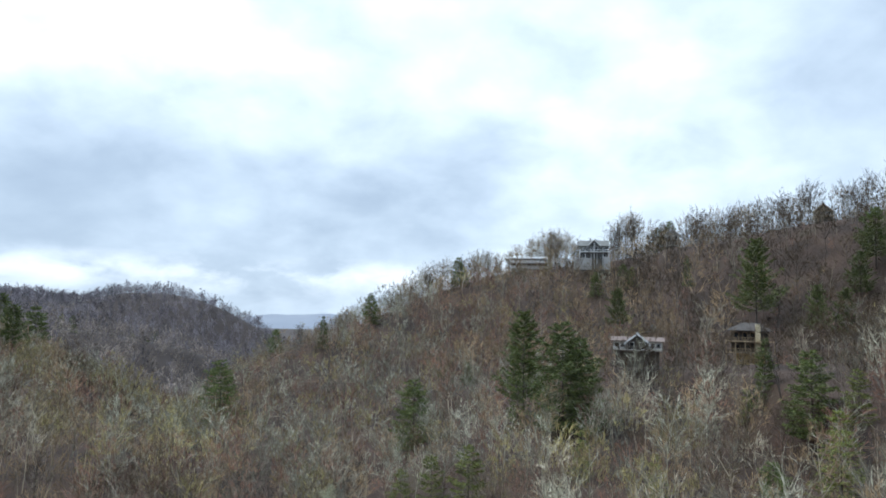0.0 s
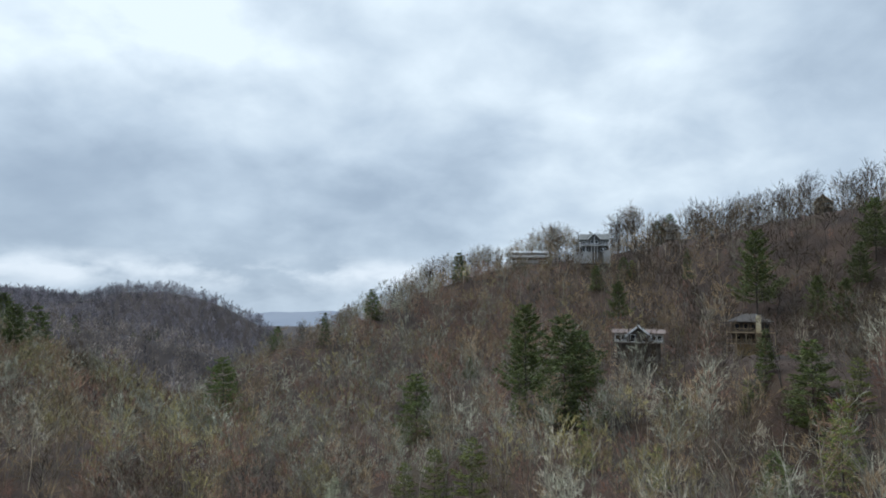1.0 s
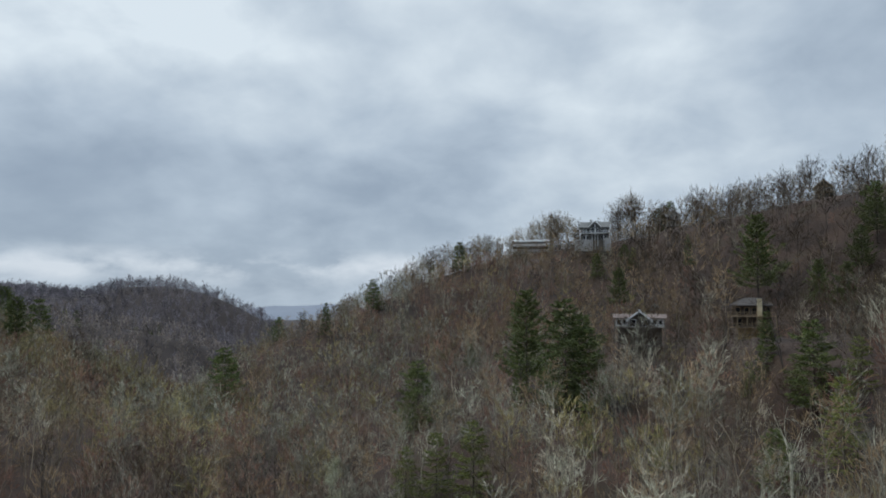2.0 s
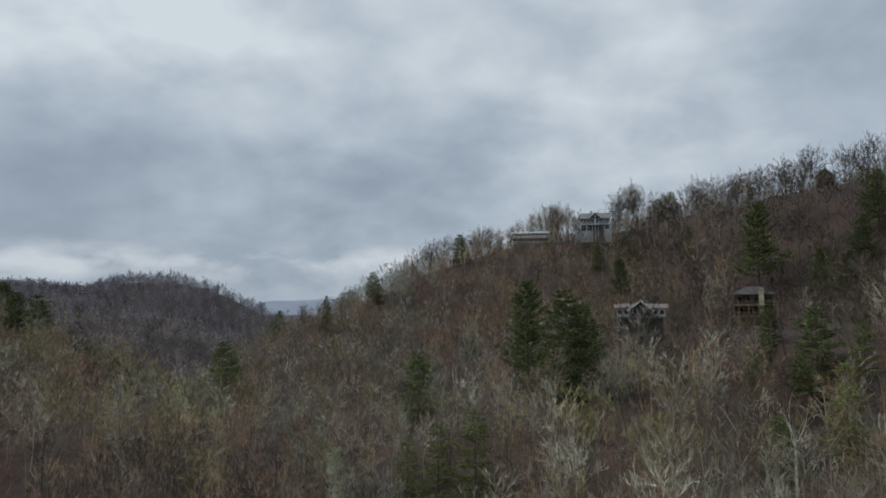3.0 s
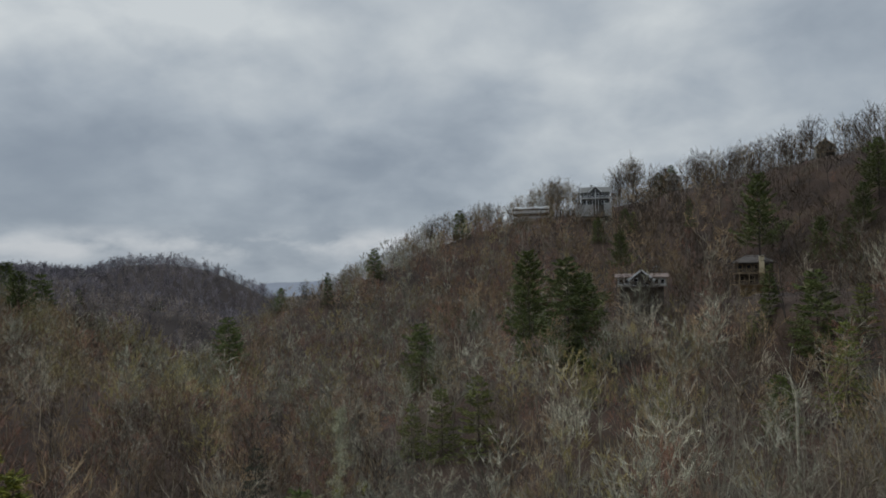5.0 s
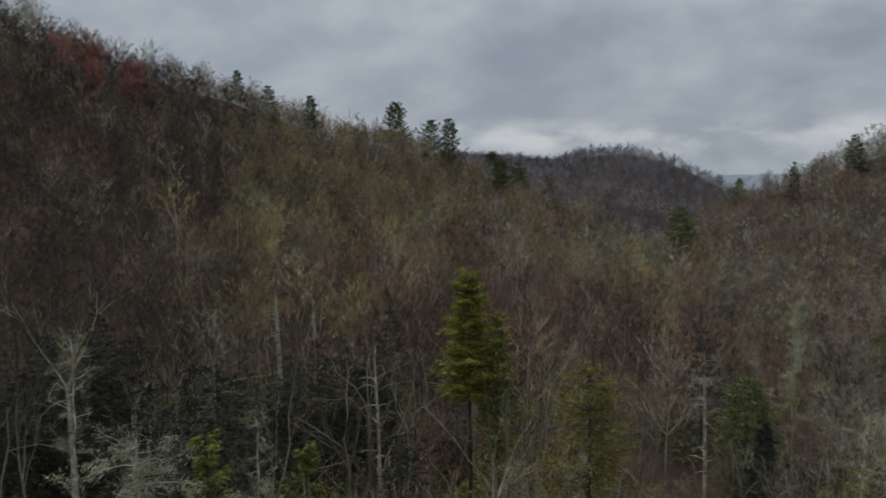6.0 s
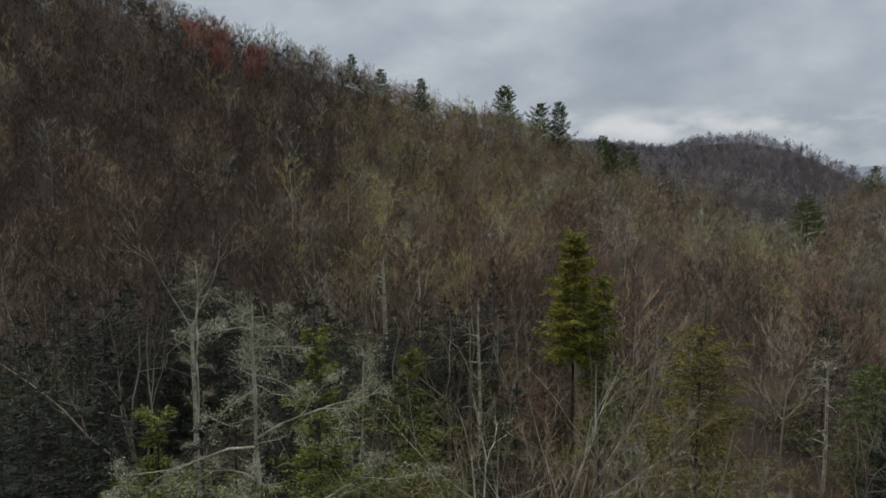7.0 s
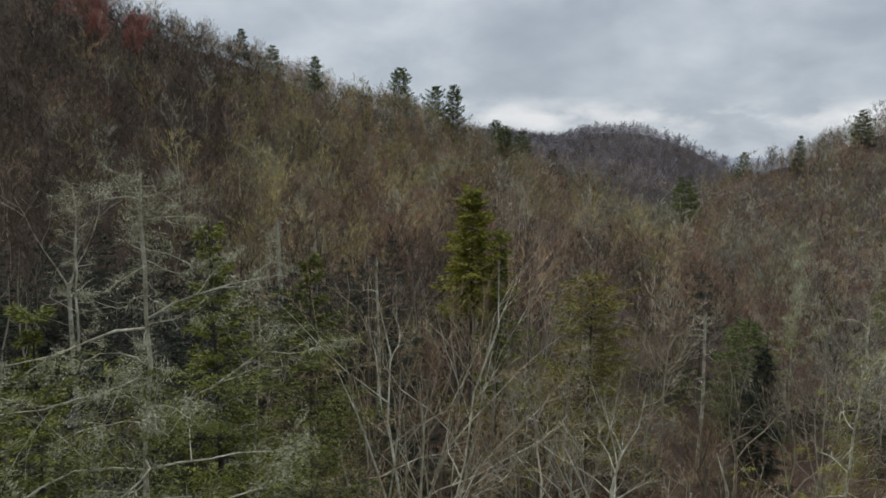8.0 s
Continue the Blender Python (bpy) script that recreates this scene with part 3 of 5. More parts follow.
def prism_x(outline, x0, x1):
    """An upright outline of (y, z), drawn out along x."""
    bm = prism(outline, x0, x1)
    bmesh.ops.transform(bm, matrix=Matrix(((0, 1, 0, 0), (1, 0, 0, 0), (0, 0, 1, 0), (0, 0, 0, 1))), verts=bm.verts[:])
    bmesh.ops.recalc_face_normals(bm, faces=bm.faces[:])
    return bm


def add_window(house, x, z, wide, high, y, frame_mat=None):
    """A window set into a front wall whose face is at y: a frame of four bars and a pane behind them."""
    holder = part("window", block(x - wide / 2, x + wide / 2, y - 0.03, y + 0.05, z - 0.09, z), frame_mat or TRIM, house)
    t = 0.09
    for x0, x1, z0, z1 in ((x - wide / 2, x - wide / 2 + t, z, z + high), (x + wide / 2 - t, x + wide / 2, z, z + high), (x - wide / 2 + t, x + wide / 2 - t, z + high - t, z + high)):
        part("frame", block(x0, x1, y - 0.05, y + 0.04, z0, z1), frame_mat or TRIM, holder)
    part("pane", block(x - wide / 2 + t, x + wide / 2 - t, y - 0.02, y + 0.02, z, z + high - t), GLASS, holder)
    return holder


def add_deck(house, x0, x1, y0, y1, z, down, mat, rail=1.0, posts=6, rail_mat=None):
    """A raised deck: boards, rim, posts down the slope, and a railing with balusters."""
    deck = part("deck", block(x0, x1, y0, y1, z - 0.16, z, bevel=0.02), mat, house)
    for n in range(posts):
        x = x0 + 0.12 + (x1 - x0 - 0.24) * n / (posts - 1)
        part("post", block(x - 0.1, x + 0.1, y0 + 0.05, y0 + 0.25, z - down, z - 0.16), mat, deck)
        part("rail_post", block(x - 0.06, x + 0.06, y0, y0 + 0.12, z, z + rail + 0.06), rail_mat or mat, deck)
    part("top_rail", block(x0, x1, y0 - 0.02, y0 + 0.14, z + rail, z + rail + 0.09), rail_mat or mat, deck)
    part("bottom_rail", block(x0, x1, y0 + 0.03, y0 + 0.09, z + 0.12, z + 0.2), rail_mat or mat, deck)
    count = int((x1 - x0) / 0.35)
    shared = None
    for n in range(count):
        x = x0 + 0.17 + (x1 - x0 - 0.34) * n / (count - 1)
        if shared is None:
            shared = part("baluster", block(-0.025, 0.025, -0.025, 0.025, 0.2, rail), rail_mat or mat, deck)
            piece = shared
        else:
            piece = new("baluster", shared.data)
            piece.parent = deck
        piece.location = (x, y0 + 0.06, z)
    return deck


def put(house, x, y, z, turn, size=1.0):
    house.matrix_world = Matrix.Translation((x, y, z)) @ Matrix.Rotation(radians(turn), 4, "Z") @ Matrix.Scale(size, 4)


def gable_chalet():
    """The long pale house with a glazed gable in the middle of its front; its front looks along -y."""
    h = tagged(new("house"), "long white-sided house with glazed central gable and front deck", "house")
    part("wall", block(-6.2, 6.2, 0, 7, -0.4, 2.0), WALL_WHITE, h)
    part("roof", prism_x([(-0.7, 1.95), (3.5, 2.9), (7.7, 1.95), (7.7, 2.15), (3.5, 3.12), (-0.7, 2.15)], -6.9, 6.9), ROOF_TAN, h)
    part("gable_wall", prism([(-2.4, -0.2), (2.4, -0.2), (2.4, 1.9), (0, 3.75), (-2.4, 1.9)], -1.3, 0.4), WALL_DARK, h)
    part("gable_roof", prism([(-3.25, 1.3), (0, 3.9), (3.25, 1.3), (3.25, 1.5), (0, 4.15), (-3.25, 1.5)], -1.9, 3.6), ROOF_TAN, h)
    for side in (-1, 1):
        bm = prism([(side * 3.4, 1.0), (0, 3.7), (0, 4.28), (side * 3.4, 1.58)], -2.02, -1.9)
        part("barge_board", bm, TRIM, h)
    for x in (-1.45, 1.45):
        add_window(h, x, 0.0, 1.3, 1.8, -1.34)
    part("door", block(-0.5, 0.5, -1.36, -1.3, -0.2, 1.85), WALL_DARK, h)
    bm = prism([(-0.9, 2.3), (0.9, 2.3), (0, 3.05)], -1.38, -1.32)
    part("gable_window", bm, GLASS, h)
    for x in (-5.3, -3.7, 3.7, 5.3):
        add_window(h, x, 0.4, 1.15, 1.15, -0.04)
    add_deck(h, -6.4, 6.4, -3.6, -1.3, -0.2, 6.0, DECK, posts=8)
    part("deck_floor", block(-6.4, 6.4, -1.3, 0, -0.36, -0.2), DECK, h)
    part("under_wall", block(-5.6, 5.6, 3.2, 6.9, -5, -0.4), DECK, h)
    part("chimney", block(-0.5, 0.4, 4.4, 5.2, 2.5, 4.3, bevel=0.03), CONCRETE, h)
    return h


def deck_house():
    """The house with a hipped roof, a cream chimney and two storeys of decks."""
    h = tagged(new("house"), "tan house with hipped brown-grey roof, cream chimney and two decks", "house")
    part("wall", block(-4.6, 4.6, 0, 7, -3.1, 2.5), WALL_DARK, h)
    bm = bmesh.new()
    low = [bm.verts.new(p) for p in ((-5.6, -1.5, 2.45), (5.6, -1.5, 2.45), (5.6, 8, 2.45), (-5.6, 8, 2.45))]
    mid = [bm.verts.new(p) for p in ((-5.6, -1.5, 2.62), (5.6, -1.5, 2.62), (5.6, 8, 2.62), (-5.6, 8, 2.62))]
    a, b = bm.verts.new((-1.6, 3.2, 4.6)), bm.verts.new((1.6, 3.2, 4.6))
    bm.faces.new(low)
    for i in range(4):
        bm.faces.new((low[i], low[(i + 1) % 4], mid[(i + 1) % 4], mid[i]))
    bm.faces.new((mid[0], mid[1], b, a))
    bm.faces.new((mid[1], mid[2], b))
    bm.faces.new((mid[2], mid[3], a, b))
    bm.faces.new((mid[3], mid[0], a))
    bmesh.ops.recalc_face_normals(bm, faces=bm.faces[:])
    part("roof", bm, ROOF_BROWN, h)
    part("chimney", block(1.3, 2.5, -1.9, -0.3, -2.9, 4.35, bevel=0.05), CHIMNEY_TAN, h)
    part("chimney_cap", block(1.2, 2.6, -2.0, -0.2, 4.35, 4.5), CONCRETE, h)
    for x in (-3.3, -1.2, 0.6, 3.9):
        add_window(h, x, 0.2, 1.2, 1.9, -0.04, DECK_PALE)
    for x in (-3.0, -0.5):
        add_window(h, x, -2.8, 1.3, 1.9, -0.04, DECK_PALE)
    add_deck(h, -6.0, 5.8, -3.2, -0.08, -0.2, 2.9, DECK_PALE, posts=6)
    add_deck(h, -6.0, 4.2, -3.0, -0.08, -3.1, 5.2, DECK_PALE, posts=6)
    part("lower_wall", block(-3.4, 3.6, -0.4, 6.8, -8.2, -3.3), WALL_TAN, h)
    return h


def ridge_villa():
    """The large house on the crest: two storeys, a cross gable, a deck and a pale retaining wall."""
    h = tagged(new("house"), "large grey two-storey house with cross gable on a ridge crest", "house")
    part("wall", block(-6.4, 6.4, 0, 8, -3.4, 2.7), WALL_SLATE, h)
    part("roof", prism_x([(-0.8, 2.6), (4, 5.6), (8.8, 2.6), (8.8, 2.82), (4, 5.85), (-0.8, 2.82)], -7.2, 7.2), ROOF_GREY, h)
    part("gable_wall", prism([(-2.3, -0.1), (2.3, -0.1), (2.3, 3.3), (0, 5.3), (-2.3, 3.3)], -0.9, 3), WALL_SLATE, h)
    part("gable_roof", prism([(-3.1, 2.6), (0, 5.5), (3.1, 2.6), (3.1, 2.85), (0, 5.8), (-3.1, 2.85)], -1.6, 4), ROOF_GREY, h)
    for side in (-1, 1):
        part("barge_board", prism([(side * 3.15, 2.5), (0, 5.42), (0, 5.8), (side * 3.15, 2.88)], -1.72, -1.6), TRIM, h)
    part("gable_window", prism([(-1.6, 2.9), (1.6, 2.9), (0, 4.4)], -0.98, -0.9), GLASS, h)
    for x in (-1.1, 1.1):
        add_window(h, x, 0.1, 1.7, 2.3, -0.94)
    for x in (-5.0, -3.4, 3.4, 5.0):
        add_window(h, x, 0.1, 1.2, 2.0, -0.04)
        add_window(h, x, -3.0, 1.2, 1.9, -0.04)
    add_deck(h, -7.0, 7.0, -3.2, -0.02, -0.2, 6.5, TRIM, posts=6)
    part("retaining_wall", block(-9.5, -1.0, -3.9, -3.3, -9, -3.5, bevel=0.05), CONCRETE, h)
    part("retaining_wall", block(4.5, 7.5, -3.9, -3.3, -9, -2.8, bevel=0.05), CONCRETE, h)
    part("base", block(-6.3, 6.3, 0.1, 7.9, -9, -3.4), DECK, h)
    part("chimney", block(-2.2, -1.4, 5, 5.9, 3, 7.2, bevel=0.04), CONCRETE, h)
    for x in (0.05,):
        part("white_post", block(x - 0.13, x + 0.13, -3.4, -3.15, -8.5, 4.2), TRIM, h)
    return h


def long_low_house():
    """The long low white house on the crest, two bands of white over a dark window strip."""
    h = tagged(new("house"), "long low white house with window band on a ridge", "house")
    part("wall", block(-9.4, 9.4, 0, 8, -3.6, -0.2), WALL_WHITE, h)
    part("window_strip_wall", block(-9.4, 9.4, 0.25, 8, -0.2, 1.7), WALL_DARK, h)
    part("roof", prism_x([(-1.0, 1.7), (4, 3.0), (9, 1.7), (9, 1.95), (4, 3.3), (-1.0, 1.95)], -10.2, 10.2), ROOF_PALE, h)
    for n in range(9):
        add_window(h, -8.4 + 2.1 * n, -0.1, 1.7, 1.6, 0.2)
    add_deck(h, -9.8, 9.8, -2.6, 0, -0.3, 4.5, TRIM, rail=0.9, posts=8)
    part("balcony_front", block(-9.8, 9.8, -2.72, -2.64, -0.75, 0.55, bevel=0.01), TRIM, h)
    part("lower_band", block(-9.5, 9.5, -0.12, -0.004, -3.5, -2.1), TRIM, h)
    # a dark sheet in place of the shadow below the deck
    part("shadow_strip", block(-9.4, 9.4, -0.05, -0.004, -2.0, -0.4), WALL_DARK, h)
    part("base", block(-9.3, 9.3, 0.1, 7.9, -8, -3.6), CONCRETE, h)
    return h


def gable_cabin(name_label, wide, deep, wall_mat, roof_mat, timber=False):
    """A small cabin with its gable to the front."""
    h = tagged(new("house"), name_label, "house")
    w = wide / 2
    part("wall", prism([(-w, -3), (w, -3), (w, 2.3), (0, 2.3 + w * 0.85), (-w, 2.3)], 0, deep), wall_mat, h)
    part("roof", prism([(-w - 0.7, 1.75), (0, 2.45 + w * 0.85), (w + 0.7, 1.75), (w + 0.7, 2.0), (0, 2.75 + w * 0.85), (-w - 0.7, 2.0)], -1.4, deep + 0.6), roof_mat, h)
    for side in (-1, 1):
        part("barge_board", prism([(side * (w + 0.75), 1.62), (0, 2.38 + w * 0.85), (0, 2.78 + w * 0.85), (side * (w + 0.75), 2.02)], -1.5, -1.4), DECK_PALE if timber else wall_mat, h)
    if timber:
        part("tie_beam", block(-w, w, -1.46, -1.28, 2.2, 2.5), DECK_PALE, h)
        part("king_post", block(-0.14, 0.14, -1.46, -1.28, 2.5, 2.4 + w * 0.85), DECK_PALE, h)
        for side in (-1, 1):
            part("brace", prism([(side * 0.1, 2.5), (side * 0.4, 2.5), (side * w * 0.55, 2.2 + w * 0.42), (side * w * 0.5, 2.4 + w * 0.42)], -1.44, -1.3), DECK_PALE, h)
    for x in (-w * 0.5, w * 0.5):
        add_window(h, x, 0.2, w * 0.55, 1.8, -0.04)
    add_deck(h, -w - 0.6, w + 0.6, -2.6, 0, -0.2, 5, DECK_PALE if timber else DECK, posts=5)
    part("base", block(-w + 0.1, w - 0.1, 0.1, deep - 0.1, -8, -3), WALL_DARK, h)
    return h


HOUSES = [  # builder, x, y, floor height, turn, size
    (gable_chalet, 48.10, 173.5, 32.20, -16, 0.93),
    (deck_house, 75.40, 172.8, 34.90, -22, 0.93),
    (ridge_villa, 67.5, 313, 68.6, -12, 0.92),
    (long_low_house, 43.5, 352, 66.2, -7, 0.93),
]
for make, x, y, z, turn, size in HOUSES:
    put(make(), x, y, z, turn, size)
put(gable_cabin("small pale gabled cabin among bare ridge trees", 6, 7, WALL_WHITE, ROOF_GREY), 108.5, 331, 76.6, -18)
put(gable_cabin("dark timber-framed cabin with open truss gable on ridge", 8, 8, WALL_SLATE, ROOF_GREY, True), 146, 268, 80.2, -30, 0.8)
put(gable_cabin("small grey cabin roof half hidden in bare trees", 5, 6, WALL_GREY, ROOF_GREY), 70.5, 236, 32.8, -20)
put(gable_cabin("far white house on the wooded hilltop", 9, 8, WALL_WHITE, ROOF_PALE), -541, 1050, 46.5, 25)
CLEAR = [(48, 172, 9), (76, 172, 9.5), (69, 313, 10), (45, 352, 12), (108, 331, 8), (146, 268, 9), (141, 259, 8), (102, 314, 7), (46.5, 166, 3.5), (71.5, 163, 6.5), (66, 304, 4), (42, 340, 6), (40, 322, 8), (104, 320, 5)]

clay = bmesh.new()
bmesh.ops.create_icosphere(clay, subdivisions=3, radius=1)
for v in clay.verts:
    v.co = Vector((v.co.x * 6, v.co.y * 4, v.co.z * 2.6)) * (1 + 0.18 * noise.noise(v.co * 2.1))
clay_me = bpy.data.meshes.new("clay_bank")
clay.to_mesh(clay_me)
clay.free()
clay_me.materials.append(CLAY)
clay_ob = tagged(new("clay_bank", clay_me), "bare orange clay bank below a house", "bank", kind="structure")
clay_ob.location = (73.5, 164.5, 26.3)

# ---------------------------------------------------------------- single trees
EAST_CONIFERS = [  # on the east slope, by the houses and along its crest: x, y, height of the top, tree height, kind
    (111.6, 344, 87.5, 15, "fir"), (105.5, 344, 84, 13, "fir"), (94.3, 211.3, 63.8, 25, "pine"), (60.7, 243.2, 49.4, 14.6, "pine"), (63, 289, 58, 9.9, "fir"),
    (76, 295, 62.2, 10, "fir"), (80, 296, 61, 9, "light"), (90.7, 260, 63, 11.3, "pine_slim"), (104, 195, 49.7, 15, "pine"), (109, 190, 48.8, 15, "pine"),
    (122, 205, 60.3, 15, "pine"), (60.2, 132.2, 36.5, 14, "pine_slim"), (58.9, 112.8, 35.5, 15, "fir"), (51.6, 92, 28.9, 12.5, "light"), (59.2, 100.8, 33.5, 11, "light"),
    (58.4, 135.5, 27, 7, "light"), (131.5, 212.7, 75, 19, "pine"),
]
SLOPE_CONIFERS = [  # on the lower east slope: x, y, height of the top, tree height, kind
    (19, 162, 40.2, 20, "pine"), (24.6, 142, 38.8, 17, "fir"), (16.5, 150, 28, 15, "pine_slim"), (28.5, 146, 36, 14, "fir"), (-6, 172, 24, 19, "fir"),
    (7.7, 342, 67, 12, "fir"), (4.7, 110, 20, 17, "light"), (-0.9, 114, 17.5, 14, "light"), (-6.1, 118, 14.5, 11, "light"), (42.8, 92, 22.1, 8, "fir"),
    (32.2, 106.4, 20, 7, "light"), (23.6, 118, 21.4, 8, "light"), (8.2, 217, 25.3, 7, "fir"),
]
VALLEY_CONIFERS = [  # in the valley and the ravine: x, y, height of the top, tree height, kind
    (-75, 245, 22.3, 17, "fir"), (-72, 309, 31, 13, "pine"), (-48, 287, 37.5, 12, "pine_slim"), (-31, 312, 48, 13, "fir"), (-101.8, 203, 23.4, 9, "dark"),
    (-31, 45, 17, 11, "dark"), (-22, 13.5, 25.6, 13, "dark_fine"), (-25.5, 9, 26.3, 13, "dark_fine"), (-27, 14.5, 25.2, 13, "dark_fine"), (-28.5, 7, 25.8, 13, "dark_fine"),
    (-19.5, 9.5, 25, 13, "dark_fine"), (-19, 3, 24.5, 12, "dark_fine"), (-23, 4, 25.3, 12, "dark_fine"), (-21, 78, 17.5, 14, "dark"), (-15, 72, 14.5, 12, "fir"),
]
WEST_CONIFERS = [  # on the west spur and the far hills: x, y, height of the top, tree height, kind
    (-213.5, 258, 66, 30, "pine"), (-189.5, 253, 57, 26, "pine"), (-179, 252, 56.5, 24, "pine"), (-148, 245, 39.1, 18.5, "pine"), (-168.6, 294.4, 39.1, 17, "fir"),
    (-447, 833, 28.5, 19, "light"), (-430, 828, 27, 17, "fir"), (-332, 822, 10.4, 25, "fir"), (-345, 794, 9, 23, "fir"), (-151, 327, 15.6, 14, "dark"),
    (-143, 327, 8, 13, "dark"), (-194, 185, 62, 15, "pine"), (-180.6, 290, 43.5, 14, "pine"), (-205, 175, 66, 13, "fir"), (-214, 168, 71, 13, "pine"),
    (-206, 345, 20, 13, "fir"), (-268, 647, 11, 12, "fir"), (-333, 616, 26, 14, "pine"), (-322, 622, 23, 12, "fir"), (-217, 450, -7, 18, "dark"),
    (-229, 444, -7, 18, "dark"), (-205, 461, -7, 18, "dark"),
]
CONIFERS = EAST_CONIFERS + SLOPE_CONIFERS + VALLEY_CONIFERS + WEST_CONIFERS


def conifer_kind(kind, seed):
    rng = np.random.default_rng(seed)
    if kind == "fir":
        return conifer(rng, 15, 20, 95, needle=0.5, thick=0.13, wide=0.38, droop=0.12, ragged=0.4, low=0.08, power=0.52), NEEDLE, "dense dark green fir standing among bare trees"
    if kind == "pine":
        return conifer(rng, 15, 19, 80, needle=0.5, thick=0.14, wide=0.36, droop=-0.22, ragged=0.55, low=0.2, power=0.6), NEEDLE, "tall white pine with ragged dark green boughs"
    if kind == "pine_slim":
        return conifer(rng, 15, 18, 60, needle=0.5, thick=0.12, wide=0.24, droop=0.0, ragged=0.5, low=0.1, power=0.6), NEEDLE, "slim dark green pine on the wooded slope"
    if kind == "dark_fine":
        return conifer(rng, 15, 18, 34, needle=0.30, thick=0.06, wide=0.24, droop=0.3, ragged=0.6, low=0.1, power=0.7), NEEDLE_SHADED, "shaded dark hemlock deep in the ravine"
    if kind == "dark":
        return conifer(rng, 15, 16, 38, needle=0.38, thick=0.08, wide=0.25, droop=0.25, ragged=0.35, low=0.1, power=0.7), NEEDLE_SHADED, "shaded dark hemlock deep in the woods"
    return conifer(rng, 15, 15, 62, needle=0.48, thick=0.12, wide=0.31, droop=0.1, ragged=0.4, low=0.1, power=0.6), NEEDLE_YOUNG, "yellow-green young pine in the valley"


PROTO = {}


def place_conifer(x, y, top, tall, kind, variant):
    key = (kind, variant % 3)
    base = top - tall
    m = Matrix.Translation((x, y, base)) @ Matrix.Rotation(variant * 2.1, 4, "Z") @ Matrix.Scale(tall / 15, 4)
    if key not in PROTO:
        (wood, green), mat, label = conifer_kind(kind, 40 + 7 * len(PROTO))
        PROTO[key] = thing_of("conifer_tree", [("trunk", wood, BARK_DARK, ""), ("crown", green, mat, "")], label, "tree", "conifers on the slopes")
        PROTO[key].matrix_basis = m
        return PROTO[key]
    made = copy_thing(PROTO[key], Matrix.Identity(4))
    made.matrix_basis = m
    return made


# a stand of hemlocks in the ravine, their needles darkened for its shade
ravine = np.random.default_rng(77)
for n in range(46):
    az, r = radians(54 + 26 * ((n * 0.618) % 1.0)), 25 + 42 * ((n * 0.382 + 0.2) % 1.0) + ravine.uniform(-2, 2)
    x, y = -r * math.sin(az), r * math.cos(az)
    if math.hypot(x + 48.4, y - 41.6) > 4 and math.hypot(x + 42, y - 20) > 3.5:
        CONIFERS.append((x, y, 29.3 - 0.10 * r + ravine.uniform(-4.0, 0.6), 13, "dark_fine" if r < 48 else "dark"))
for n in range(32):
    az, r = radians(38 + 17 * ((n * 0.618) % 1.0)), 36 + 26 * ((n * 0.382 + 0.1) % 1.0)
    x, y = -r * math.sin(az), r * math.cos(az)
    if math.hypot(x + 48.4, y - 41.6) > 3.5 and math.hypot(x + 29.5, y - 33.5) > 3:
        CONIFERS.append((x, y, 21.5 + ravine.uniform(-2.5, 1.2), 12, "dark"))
for n, (x, y, top, tall, kind) in enumerate(CONIFERS):
    g = height_at(x, y)
    place_conifer(x, y, top, max(tall, top - g + 0.3) if top - g < tall + 9 else tall, kind, n)

# ---------------------------------------------------------------- the woods
rng = np.random.default_rng(11)
HOLD = [(x, y, 2.2) for x, y, *_ in CONIFERS]
for x, y, top, tall, kind in CONIFERS:  # small clearings on the valley side of the single evergreens
    r = math.hypot(x, y)
    if not kind.startswith("dark") and r < 400:
        HOLD += [(x * (1 - away / r), y * (1 - away / r), 0.17 * tall) for away in ((3.5, 7, 10.5, 14) if r < 95 or x < -100 else (3.5, 7, 10.5, 14, 18, 22, 26))]
HOLD += [(-11, 6.4, 6), (-23.8, 11.5, 3), (-8.4, 11, 4), (-5.4, 14, 4), (-4.5, 19.5, 4), (-25.5, 38.7, 1.6), (-16, 37, 2), (-2.3, 33, 5), (-11.2, 73.5, 3), (-10, 66, 3.5), (-9, 59, 3), (67, 154, 6), (62, 142, 5), (33, 68, 3), (-48.4, 41.6, 1.5), (18.5, 49.7, 2), (-42, 20, 2)]


def scatter(step, x0, x1, y0, y1):
    gx, gy = np.meshgrid(np.arange(x0, x1, step), np.arange(y0, y1, step), indexing="ij")
    return (gx + rng.uniform(-0.48, 0.48, gx.shape) * step).ravel(), (gy + rng.uniform(-0.48, 0.48, gx.shape) * step).ravel()


def wave(x, y, scale, seed):
    """Slow patches in 0..1."""
    a = np.sin(x * scale + seed) * np.cos(y * scale * 1.17 + 2 * seed) + np.sin((x * 0.6 + y * 0.8) * scale * 1.9 + 3 * seed) + 0.6 * np.sin((x - 1.3 * y) * scale * 3.1 + seed)
    return np.clip(0.5 + a / 4.2, 0, 1)


def screened(x, y, extra):
    """Whether the land hides a tree's top from the open air over the valley's middle."""
    top = ground_height(x, y) + extra
    hidden = np.zeros(len(x), bool)
    for s in np.linspace(0.15, 0.94, 16):
        hidden |= ground_height(x * s, y * s) > 40 + (top - 40) * s + 1.0
    return hidden


